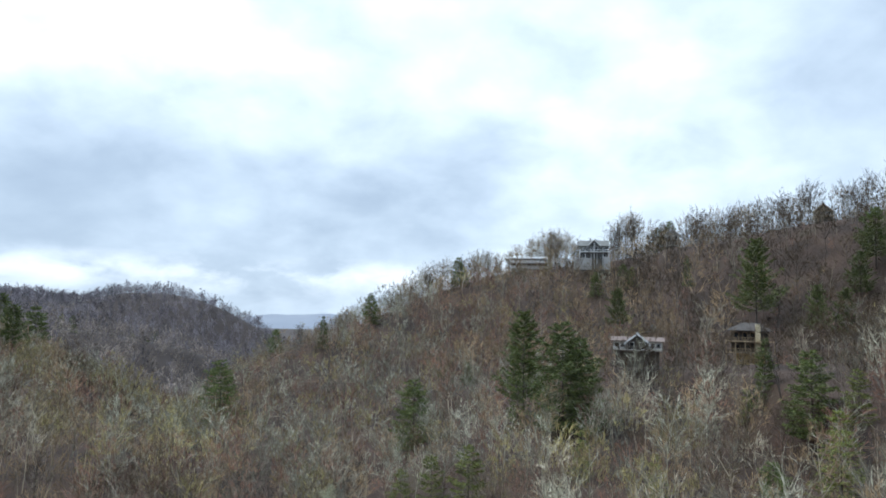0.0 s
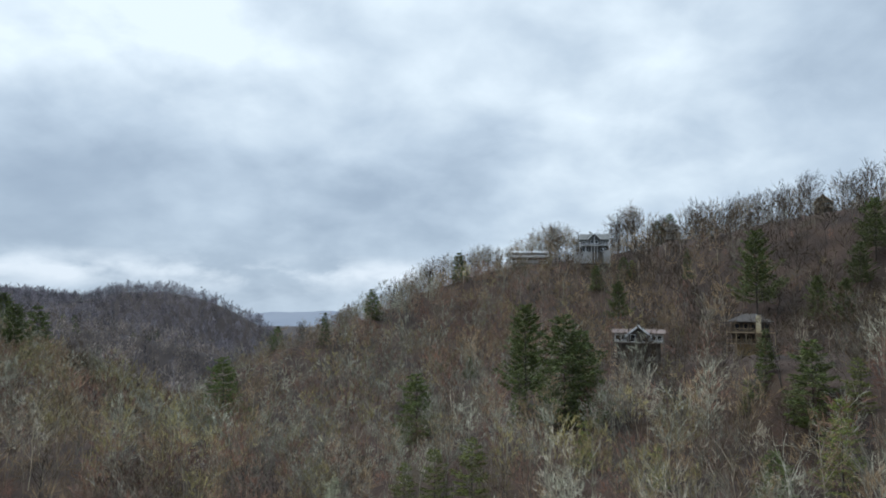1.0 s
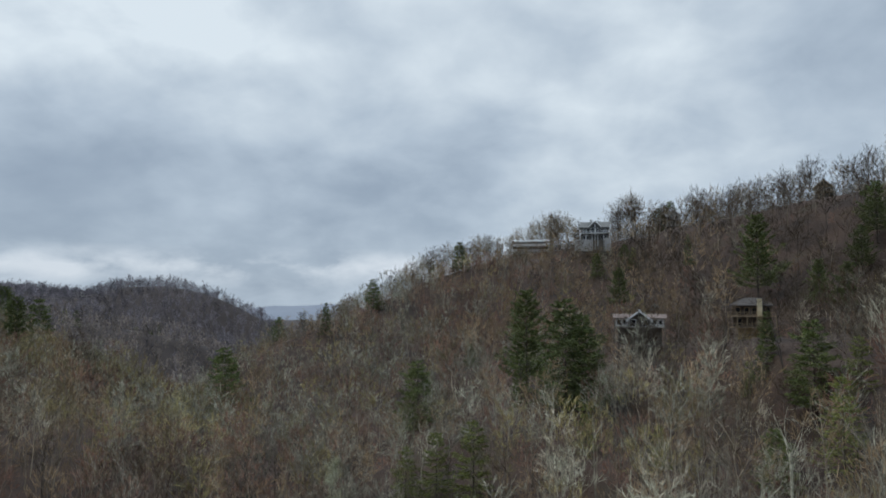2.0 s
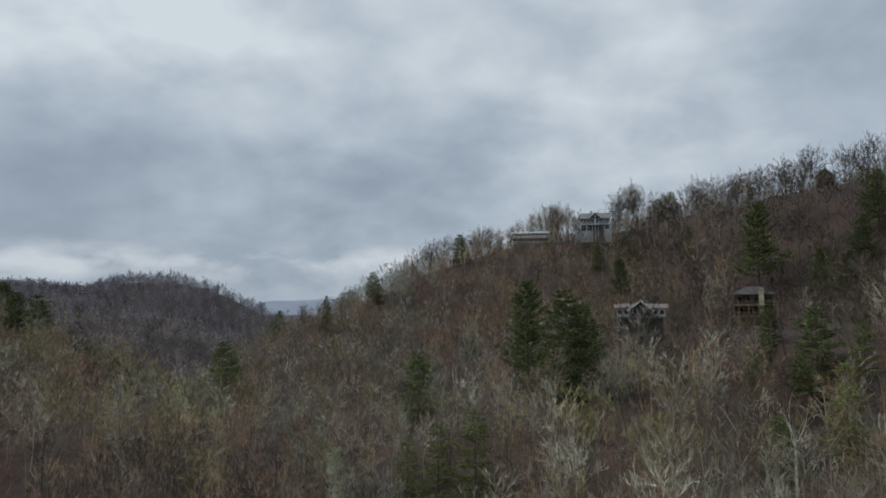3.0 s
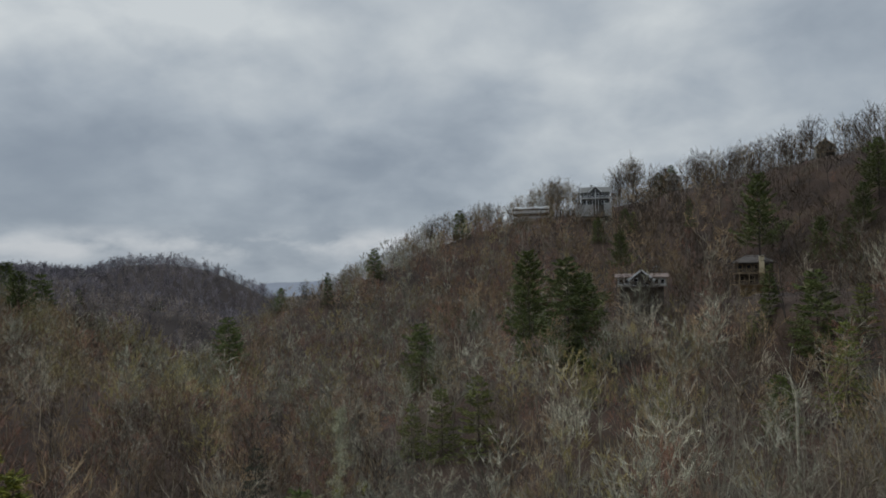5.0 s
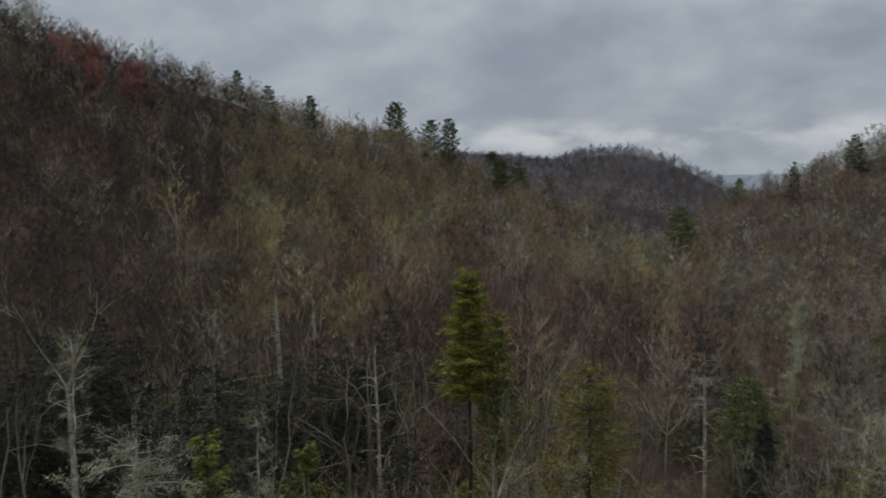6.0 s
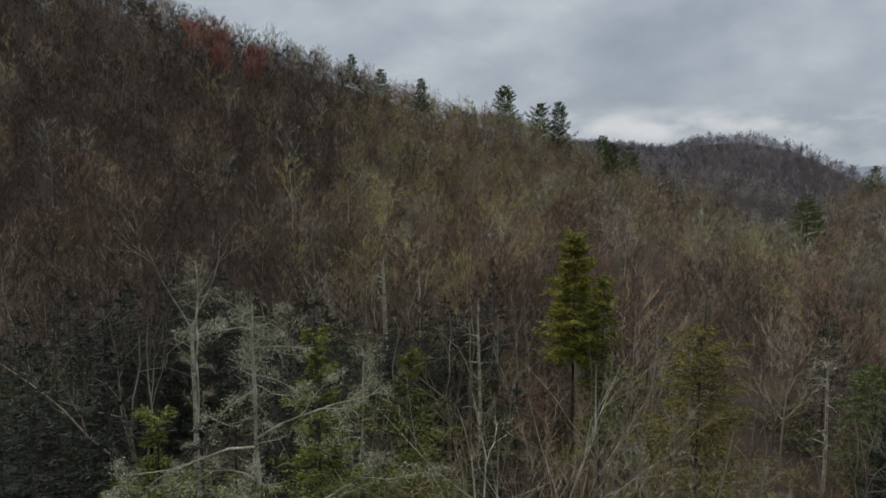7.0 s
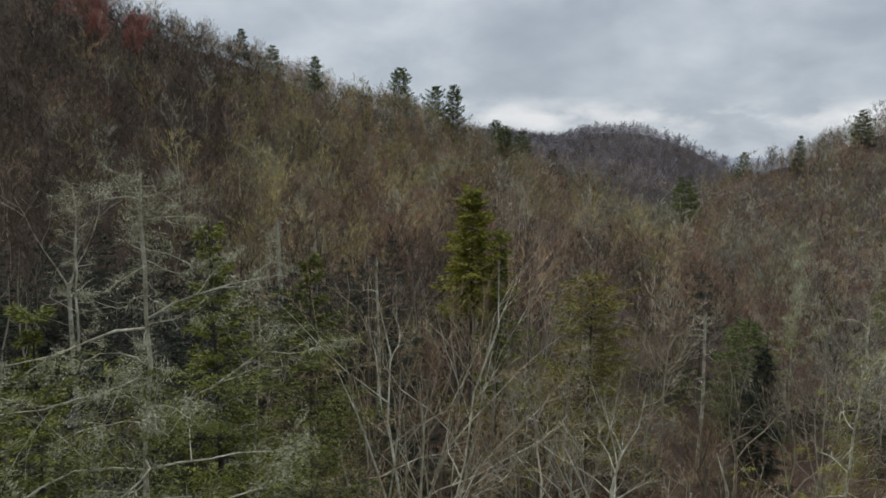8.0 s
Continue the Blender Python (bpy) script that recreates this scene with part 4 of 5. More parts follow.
def kinds_of(x, y):
    """0 grey, 1 brown, 2 red, 3 olive, 4 pale, 5 brown darkened for shade."""
    p = rng.uniform(0, 1, len(x))
    left = np.clip((-x - 5) / 50, 0, 1) * np.clip((y + 20) / 80, 0, 1)
    east = np.clip((x - 20) / 55, 0, 1) * np.clip((y - 70) / 60, 0, 1)
    # the west ravine side is shaded by choosing more of the darkened trees
    west_shade = np.clip((-0.85 * x - y) / 30, 0, 1) * np.clip((-x - 25) / 30, 0, 1)
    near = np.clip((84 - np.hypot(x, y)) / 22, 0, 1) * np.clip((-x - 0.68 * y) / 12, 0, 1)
    dark = np.clip(0.9 * near + 0.05 + 0.5 * wave(x, y, 0.04, 9.0) * east + 0.5 * east + 1.1 * west_shade, 0, 0.80)
    rest = 1 - dark
    spur = left * np.clip((np.hypot(x, y) - 95) / 50, 0, 1)
    west = np.clip((-x - 0.72 * y) / 40, 0, 1)
    flank = np.exp(-((x + 95) / 55) ** 2 - ((y - 160) / 75) ** 2)
    olive = rest * np.clip(0.06 + 0.35 * west + 0.28 * flank + 0.6 * wave(x, y, 0.035, 1.0) ** 1.5 * (0.15 + 0.1 * left + 0.4 * west), 0, 0.72) * (1 - 0.75 * west_shade)
    red = rest * (0.03 + 0.30 * wave(x, y, 0.05, 4.0) ** 2)
    pale = rest * (0.10 + 0.55 * wave(x, y, 0.06, 7.0) ** 2 * (1 - 0.8 * left))
    pale = pale + 0.22 * rest * np.exp(-((x - 8) / 28) ** 2 - ((y - 88) / 32) ** 2)
    pale = pale + 0.32 * rest * np.exp(-((x + 20) / 60) ** 2) * np.clip((y - 110) / 40, 0, 1) + 0.15 * rest * np.exp(-((x + 45) / 30) ** 2 - ((y - 115) / 40) ** 2)
    brown = rest * (0.20 + 0.12 * left + 0.28 * west)
    kind = np.zeros(len(x), int)
    kind[p < dark + olive + red + pale + brown] = 1
    kind[p < dark + olive + red + pale] = 4
    kind[p < dark + olive + red] = 2
    kind[p < dark + olive] = 3
    kind[p < dark] = 5
    kind[(kind == 0) & (rng.uniform(0, 1, len(x)) < 0.2 * left + 0.5 * west)] = 1
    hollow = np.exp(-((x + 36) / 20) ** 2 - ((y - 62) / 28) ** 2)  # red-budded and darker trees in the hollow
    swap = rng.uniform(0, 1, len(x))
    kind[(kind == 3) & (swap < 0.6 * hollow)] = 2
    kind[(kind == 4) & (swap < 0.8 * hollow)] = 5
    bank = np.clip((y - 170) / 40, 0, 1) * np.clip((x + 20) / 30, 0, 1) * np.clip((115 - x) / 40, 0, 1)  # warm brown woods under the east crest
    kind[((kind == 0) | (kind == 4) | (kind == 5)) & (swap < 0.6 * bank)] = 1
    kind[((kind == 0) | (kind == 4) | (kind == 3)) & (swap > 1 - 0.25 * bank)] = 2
    # dusk in the gully, put in as redder and darkened trees
    gully_shade = np.exp(-((x + 52) / 34) ** 2 - ((y - 92) / 50) ** 2)
    kind[((kind == 4) | (kind == 0)) & (swap > 1 - 0.8 * gully_shade)] = 2
    kind[((kind == 1) | (kind == 3)) & (swap > 1 - 0.65 * gully_shade)] = 5
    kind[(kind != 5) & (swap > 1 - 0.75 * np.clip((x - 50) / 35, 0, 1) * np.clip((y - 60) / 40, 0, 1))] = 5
    return kind


TWIGS = [TWIG_GREY, TWIG_BROWN, TWIG_RED, TWIG_OLIVE, TWIG_PALE, TWIG_SHADED]
LABELS = ["leafless grey tree on the forest slope", "leafless brown-twigged tree on the forest slope", "leafless tree with reddish buds on the slope",
          "bare tree with olive-green budding twigs", "bare pale tree crusted with lichen", "leafless dark brown tree on the slope"]


def keep(x, y, r0, r1):
    r, az = np.hypot(x, y), np.degrees(np.arctan2(-x, y))
    ok = (r > r0) & (r <= r1) & (az > -40) & (az < 88)
    for cx, cy, cr in CLEAR + HOLD:
        ok &= np.hypot(x - cx, y - cy) > cr
    return ok


def joined(name, protos, x, y, size, kind, label, mats, pale_bark=0.28, vary=0.36):
    """Many trees as one object: every prototype is laid out over its places at once."""
    turn, which = rng.uniform(0, 6.283, len(x)), rng.integers(0, len(protos), len(x))
    z = ground_height(x, y) - 0.2
    verts, tris, index, tones, count = [], [], [], [], 0
    for n, (pv, pt, pi) in enumerate(protos):
        sel = np.where(which == n)[0]
        c, s, k = np.cos(turn[sel])[:, None], np.sin(turn[sel])[:, None], size[sel][:, None]
        v = np.stack([(pv[:, 0] * c - pv[:, 1] * s) * k + x[sel][:, None], (pv[:, 0] * s + pv[:, 1] * c) * k + y[sel][:, None], pv[:, 2] * k + z[sel][:, None]], -1)
        verts.append(v.reshape(-1, 3))
        tris.append((pt[None] + (np.arange(len(sel)) * len(pv))[:, None, None]).reshape(-1, 3) + count)
        bark = np.where(((rng.uniform(0, 1, len(sel)) < pale_bark) | (kind[sel] == 4)) & (kind[sel] != 5), len(mats) - 1, 0)
        bark[(kind[sel] == 5) & (rng.uniform(0, 1, len(sel)) < 0.55)] = len(mats) - 2
        index.append(np.where(pi[None] == 0, bark[:, None], 1 + kind[sel][:, None]).ravel())
        count += len(sel) * len(pv)
        tones.append(np.repeat(np.clip(rng.normal(0, vary, len(sel)), -0.6, 0.8), len(pv)))
    ob = new(name, mesh_of(name, np.concatenate(verts), np.concatenate(tris), mats, np.concatenate(index), tone=np.concatenate(tones)))
    return tagged(ob, label, "woods", kind="stuff")


def proto(*args, shape=bare_tree, **keys):
    wood, fine = shape(*args, **keys)
    (a, b, _), (c, d, _) = wood.arrays(), fine.arrays()
    return np.concatenate([a, c]), np.concatenate([b, d + len(a)]), np.concatenate([np.zeros(len(b), int), np.ones(len(d), int)])


# the trees nearest to the open middle of the valley, one by one
x, y = scatter(6.2, -80, 60, -10, 80)
ok = keep(x, y, 19, 60) & ((np.degrees(np.arctan2(-x, y)) < 50) | (rng.uniform(0, 1, len(x)) < 0.3))
x, y = x[ok], y[ok]
kind, size = kinds_of(x, y), rng.uniform(0.72, 1.12, len(x))
# towards the west, darkened trees stand in for shade
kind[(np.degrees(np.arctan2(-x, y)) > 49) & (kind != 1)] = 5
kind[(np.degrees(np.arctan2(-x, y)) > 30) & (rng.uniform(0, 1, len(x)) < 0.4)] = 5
near = {}
for n in range(len(x)):
    key = (int(kind[n]), n % 3)
    m = spot(x[n], y[n], turn=rng.uniform(0, 6.28)) @ Matrix.Scale(size[n], 4)
    if key not in near:
        r = np.random.default_rng(100 + 10 * key[0] + key[1])
        wood, fine = Buffer(), Buffer()
        fork = r.uniform(5.0, 7.5)
        tube(wood, [(0, 0, -0.6), (r.normal(0, 0.15), r.normal(0, 0.15), fork * 0.5), (0, 0, fork)], [0.2, 0.14, 0.11], 6, 0)
        stems = 3 + key[1]
        for stem in range(stems):
            a = stem * 6.283 / stems + r.uniform(-0.4, 0.4)
            lean = 0.12 if stem == 0 else r.uniform(0.2, 0.55)
            grow(wood, fine, r, (0, 0, fork * r.uniform(0.75, 1.0)), (math.cos(a) * lean, math.sin(a) * lean, 1.0), (15 - fork) * r.uniform(0.7, 0.95), 0.06, 2, 0.05, 0.2, 5, 9, 0.45, 0.016)
        near[key] = thing_of("bare_tree", [("trunk", wood, GREY_LICHEN_BARK if key[0] in (3, 4) else BARK, ""), ("crown", fine, TWIGS[key[0]], "")], LABELS[key[0]], "tree", "bare trees in the valley")
        near[key].matrix_basis = m
    else:
        copy_thing(near[key], Matrix.Identity(4)).matrix_basis = m

# evergreen thickets under the nearest trees, in shade-darkened needles that blacken the gaps
def thicket(seed):
    r = np.random.default_rng(seed)
    leaves, m = Buffer(), 300
    at = unit(r.normal(size=(m, 3))) * r.uniform(0.5, 1.0, (m, 1)) ** 0.5 * np.array([1.7, 1.7, 1.2]) + np.array([0, 0, 1.2])
    slivers(leaves, at, r.normal(0, 1, (m, 3)) + np.array([0, 0, 0.2]), r.uniform(0.16, 0.34, m), r.uniform(0.06, 0.12, m), r, 0)
    v, t, _ = leaves.arrays()
    return v, t, np.ones(len(t), int)


x, y = scatter(2.9, -75, 25, 2, 90)
r, az = np.hypot(x, y), np.degrees(np.arctan2(-x, y))
ok = (r > 9) & (r < 85) & (az > -14) & (az < 80) & (wave(x, y, 0.07, 2.0) + 0.25 * (az > 38) > 0.33)
x, y = x[ok], y[ok]
joined("evergreen_thicket", [thicket(n) for n in range(4)], x, y, rng.uniform(0.6, 1.6, len(x)), rng.choice([0, 0, 1, 1], len(x)), "dark evergreen thickets under the bare trees", [NEEDLE_SHADED, NEEDLE_SHADED, NEEDLE_MIX, NEEDLE_SHADED], 0.0)

shrubs = [proto(np.random.default_rng(450 + n), 15, 380, 0.08, shape=puff_tree, limbs=16, low=0.05, round_wide=0.34, twig_long=0.16) for n in range(4)]
x, y = scatter(3.7, -75, 60, 2, 75)
r, az = np.hypot(x, y), np.degrees(np.arctan2(-x, y))
ok = (r > 11) & (r < 66) & (az > -36) & (az < 52)
x, y = x[ok], y[ok]
joined("shrubs", shrubs, x, y, rng.uniform(0.22, 0.48, len(x)), np.where(rng.uniform(0, 1, len(x)) < 0.75, rng.choice([1, 1, 3, 2], len(x)), kinds_of(x, y)), "leafless brown undergrowth between the valley trees", [BARK] + TWIGS + [BARK_DARK, LICHEN_BARK], 0.05)

MATS = [BARK] + TWIGS + [BARK_DARK, GREY_LICHEN_BARK]
x, y = scatter(4.7, -160, 120, -10, 170)
ok = keep(x, y, 60, 155)
x, y = x[ok], y[ok]
mid_protos = [proto(np.random.default_rng(200 + n), 13, 12, 5, 9, 0.05, shape=crown_tree, limb_wide=0.085, stems=1 + (n % 3 == 2), low=0.45, fat=0.0085, spread=0.24 + 0.02 * (n % 4)) for n in range(8)]
ok = ((wave(x, y, 0.09, 12.0) > 0.28) & (wave(x, y, 0.21, 5.0) > 0.2)) | (-x > 0.8 * y)
x, y = x[ok], y[ok]
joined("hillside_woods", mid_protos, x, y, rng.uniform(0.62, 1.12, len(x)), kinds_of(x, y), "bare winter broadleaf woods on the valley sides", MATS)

x, y = scatter(5.9, -430, 330, -20, 470)
x2, y2 = scatter(5.2, -265, -130, 20, 300)
x, y = np.concatenate([x, x2]), np.concatenate([y, y2])
ok = keep(x, y, 155, 440)
x, y = x[ok], y[ok]
hide = screened(x, y, 15)
ok = ~hide | (rng.uniform(0, 1, len(x)) < 0.12)
x, y = x[ok], y[ok]
crest = np.zeros(len(x), bool)
for line in (LAND[1], LAND[3]):
    for (x0, y0, _), (x1, y1, _) in zip(line, line[1:]):
        q = np.clip(((x - x0) * (x1 - x0) + (y - y0) * (y1 - y0)) / ((x1 - x0) ** 2 + (y1 - y0) ** 2), 0, 1)
        crest |= np.hypot(x - x0 - q * (x1 - x0), y - y0 - q * (y1 - y0)) < 13
far_protos = [proto(np.random.default_rng(300 + n), 13, 9, 4, 8, 0.085, shape=crown_tree, limb_wide=0.12, low=0.42, fat=0.0095, spread=0.25 + 0.02 * (n % 4), twig_long=0.1) for n in range(8)]
ok = ((wave(x, y, 0.085, 15.0) > 0.22) & (wave(x, y, 0.19, 6.0) > 0.17)) | (x < -100)
x, y, crest = x[ok], y[ok], crest[ok]
size = rng.uniform(0.65, 1.15, len(x)) * np.where(x < -110, 0.85, 1.0) * np.where(crest, 0.6, 1.0)
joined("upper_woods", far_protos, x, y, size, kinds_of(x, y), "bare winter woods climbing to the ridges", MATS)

low_protos = [proto(np.random.default_rng(370 + n), 15, 110, 0.10, shape=puff_tree, limbs=6, low=-0.3, round_wide=0.28, twig_long=0.13) for n in range(4)]
fx, fy = [], []
for hx, hy, wide in ((46.5, 164.5, 7), (72.5, 164, 6), (66, 305, 7), (42, 341, 10), (140, 260, 5)):
    for n in range(16):
        fx.append(hx + rng.uniform(-wide, wide))
        fy.append(hy + rng.uniform(-4, 3.5))
fx, fy = np.array(fx), np.array(fy)
joined("brush", low_protos, fx, fy, rng.uniform(0.3, 0.5, len(fx)) * np.where(fy < 170, np.where(fx < 60, 1.15, 0.6), np.where(fy > 290, 1.4, 1.0)), rng.choice([0, 1, 5], len(fx)), "low bare brush below the houses", MATS)

bx, by = [], []
for (x0, y0, _), (x1, y1, _) in zip(LAND[1][2:], LAND[1][3:]):
    count = int(math.hypot(x1 - x0, y1 - y0) / 0.3)
    q = rng.uniform(0, 1, count)
    bx.append(x0 + q * (x1 - x0) + rng.normal(0, 5, count))
    by.append(y0 + q * (y1 - y0) + rng.normal(-5, 9, count))
bx, by = np.concatenate(bx), np.concatenate(by)
for cx, cy, cr in CLEAR:
    ok = np.hypot(bx - cx, by - cy) > 0.8 * cr
    bx, by = bx[ok], by[ok]
joined("ridge_brush", low_protos, bx, by, rng.uniform(0.18, 0.42, len(bx)), rng.choice([0, 1, 2, 5], len(bx)), "low bare brush and saplings along the ridge", MATS, 0.05)

# the trees on the skyline, one by one: height along the east crest by x, along the west crest by y
EAST_CREST = [(-60, 10), (-38, 11), (-22, 13.5), (-3, 16.5), (15, 16), (30, 13), (44, 15), (50, 20), (59, 20.5), (63, 12.5), (78, 12.5), (83, 20), (97, 22.5), (102, 14), (116, 18), (140, 16.5), (148, 18.5), (158, 17)]
WEST_CREST = [(60, 15), (110, 16), (150, 12.5), (200, 12), (250, 10), (300, 9), (335, 8)]
SKYLINE = {}


def skyline_tree(x, y, high, kind, variant, group):
    key = (kind, variant)
    m = spot(x, y, turn=rng.uniform(0, 6.28), sink=0.3) @ Matrix.Scale(high / 16, 4)
    if key not in SKYLINE:
        r = np.random.default_rng(500 + 11 * kind + variant)
        wood, fine = crown_tree(r, 16, 24, 5, 10, 0.042, limb_wide=0.13, low=0.3, spread=0.2 + 0.03 * variant, fat=0.0095, stems=1 + variant % 2, twig_long=0.09, sides=5)
        SKYLINE[key] = thing_of("bare_tree", [("trunk", wood, BARK_DARK if kind == 5 else BARK, ""), ("crown", fine, TWIGS[kind], "")], LABELS[kind].replace("forest slope", "ridge crest").replace("the slope", "the ridge crest"), "tree", group)
        SKYLINE[key].matrix_basis = m
    else:
        copy_thing(SKYLINE[key], Matrix.Identity(4)).matrix_basis = m


def crest_row(line, along, profile, step, away, group, kinds):
    """Trees along a crest line at uneven steps; along: 0 reads the height profile by x, 1 by y; away: how far they straggle."""
    at = np.array([p[0] for p in profile])
    for (x0, y0, _), (x1, y1, _) in zip(line, line[1:]):
        long = math.hypot(x1 - x0, y1 - y0)
        for n in range(int(long / step)):
            q = (n + rng.uniform(0, 0.9)) * step / long
            side = rng.normal(0, away)
            x, y = x0 + q * (x1 - x0) + side * (y1 - y0) / long, y0 + q * (y1 - y0) - side * (x1 - x0) / long
            here = (x, y)[along]
            high = float(np.interp(here, at, [p[1] for p in profile])) * rng.uniform(0.8, 1.04)
            if not at[0] <= here <= at[-1] + 6 or any(math.hypot(x - cx, y - cy) < cr * 0.8 for cx, cy, cr in CLEAR):
                continue
            # further east, darkened twigs stand in for crowns seen against the light
            skyline_tree(x, y, high, int(rng.choice([1, 5, 5, 5] if x > 76 else kinds)), int(rng.integers(0, 4)), group)


for n, (x, y, high) in enumerate([(46, 371, 16), (50, 367, 17.5), (53.5, 361, 20), (57.5, 355, 20.5), (61, 349, 18.5), (56, 366, 16.5), (64, 345, 15), (86, 345, 20), (92, 340, 22)]):
    skyline_tree(x, y, high, (0, 0, 1)[n % 3], n % 4, "bare trees along the east crest")
crest_row(LAND[1], 0, EAST_CREST, 3.1, 4.5, "bare trees along the east crest", [0, 0, 1, 5])
crest_row(LAND[3], 1, WEST_CREST, 5.0, 4.5, "bare trees along the west crest", [0, 1, 1, 3])

# the woods below and behind
x, y = scatter(12, -170, 170, -170, 100)
r, az = np.hypot(x, y), np.degrees(np.arctan2(-x, y))
ahead = (az > -39) & (az < 87)
ok = (r > 3) & (r < 165) & (~ahead | (r < 13))
for cx, cy, cr in HOLD:
    ok &= np.hypot(x - cx, y - cy) > min(cr, 3)
x, y = x[ok], y[ok]
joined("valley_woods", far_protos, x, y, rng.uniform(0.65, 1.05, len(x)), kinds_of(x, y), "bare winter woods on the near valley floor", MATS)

# undergrowth on all the slopes
x, y = scatter(5.0, -330, 240, 0, 400)
r, az = np.hypot(x, y), np.degrees(np.arctan2(-x, y))
ok = (r > 58) & (r < 400) & (az > -38) & (az < 84)
for cx, cy, cr in CLEAR:
    ok &= np.hypot(x - cx, y - cy) > 0.75 * cr
x, y = x[ok], y[ok]
ok = ~screened(x, y, 4)
x, y = x[ok], y[ok]
under_protos = [proto(np.random.default_rng(470 + n), 10, 52, 0.2, shape=puff_tree, limbs=1, low=-0.1, round_wide=0.36, twig_long=0.2) for n in range(5)]
kind = kinds_of(x, y)
kind[kind == 4] = 0
redden = rng.uniform(0, 1, len(x)) < np.where(x > 20, 0.5, 0.3)
kind[redden & ((kind != 5) | (x > 20))] = 2
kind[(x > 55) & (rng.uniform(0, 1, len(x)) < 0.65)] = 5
tall = np.ones(len(x))
for line in (LAND[1], LAND[3]):
    for (x0, y0, _), (x1, y1, _) in zip(line, line[1:]):
        q = np.clip(((x - x0) * (x1 - x0) + (y - y0) * (y1 - y0)) / ((x1 - x0) ** 2 + (y1 - y0) ** 2), 0, 1)
        tall[np.hypot(x - x0 - q * (x1 - x0), y - y0 - q * (y1 - y0)) < 16] = 1.4
size, close = rng.uniform(0.28, 0.6, len(x)) * tall, np.hypot(x, y) < 150
joined("undergrowth", under_protos, x[~close], y[~close], size[~close], kind[~close], "bare brown undergrowth covering the forest slopes", MATS, 0.0)
sapling_protos = [proto(np.random.default_rng(480 + n), 10, 120, 0.075, shape=puff_tree, limbs=5, low=-0.1, round_wide=0.34, twig_long=0.2) for n in range(5)]
joined("saplings", sapling_protos, x[close], y[close], size[close], kind[close], "thin brown saplings and brush under the valley woods", MATS, 0.0)

# woods of the far hill and the lower valley
x, y = scatter(9.8, -1150, 250, 380, 1350)
r, az = np.hypot(x, y), np.degrees(np.arctan2(-x, y))
ok = (r > 420) & (az > 2) & (az < 44) & ~screened(x, y, 14)
x, y = x[ok], y[ok]
r = np.hypot(x, y)
hill_protos = [proto(np.random.default_rng(400 + n), 15, 6, 3, 4, 0.42, shape=crown_tree, limb_wide=0.36, low=0.1, spread=0.3, twig_long=0.15) for n in range(4)]
hill_protos += [proto(np.random.default_rng(410 + n), 13, 100, 0.40, shape=puff_tree, limbs=2, low=-0.25, round_wide=0.36, twig_long=0.14) for n in range(5)]
# the bluish hazed colour takes over with distance
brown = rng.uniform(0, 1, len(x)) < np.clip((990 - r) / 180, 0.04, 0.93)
joined("far_hill_woods", hill_protos, x, y, rng.uniform(0.75, 1.35, len(x)), np.where(brown, 1, 0), "far bare woods on a rounded hill", [HAZED_WOODS, HAZED_WOODS, FAR_BROWN, HAZED_WOODS], 0.0, vary=0.42)


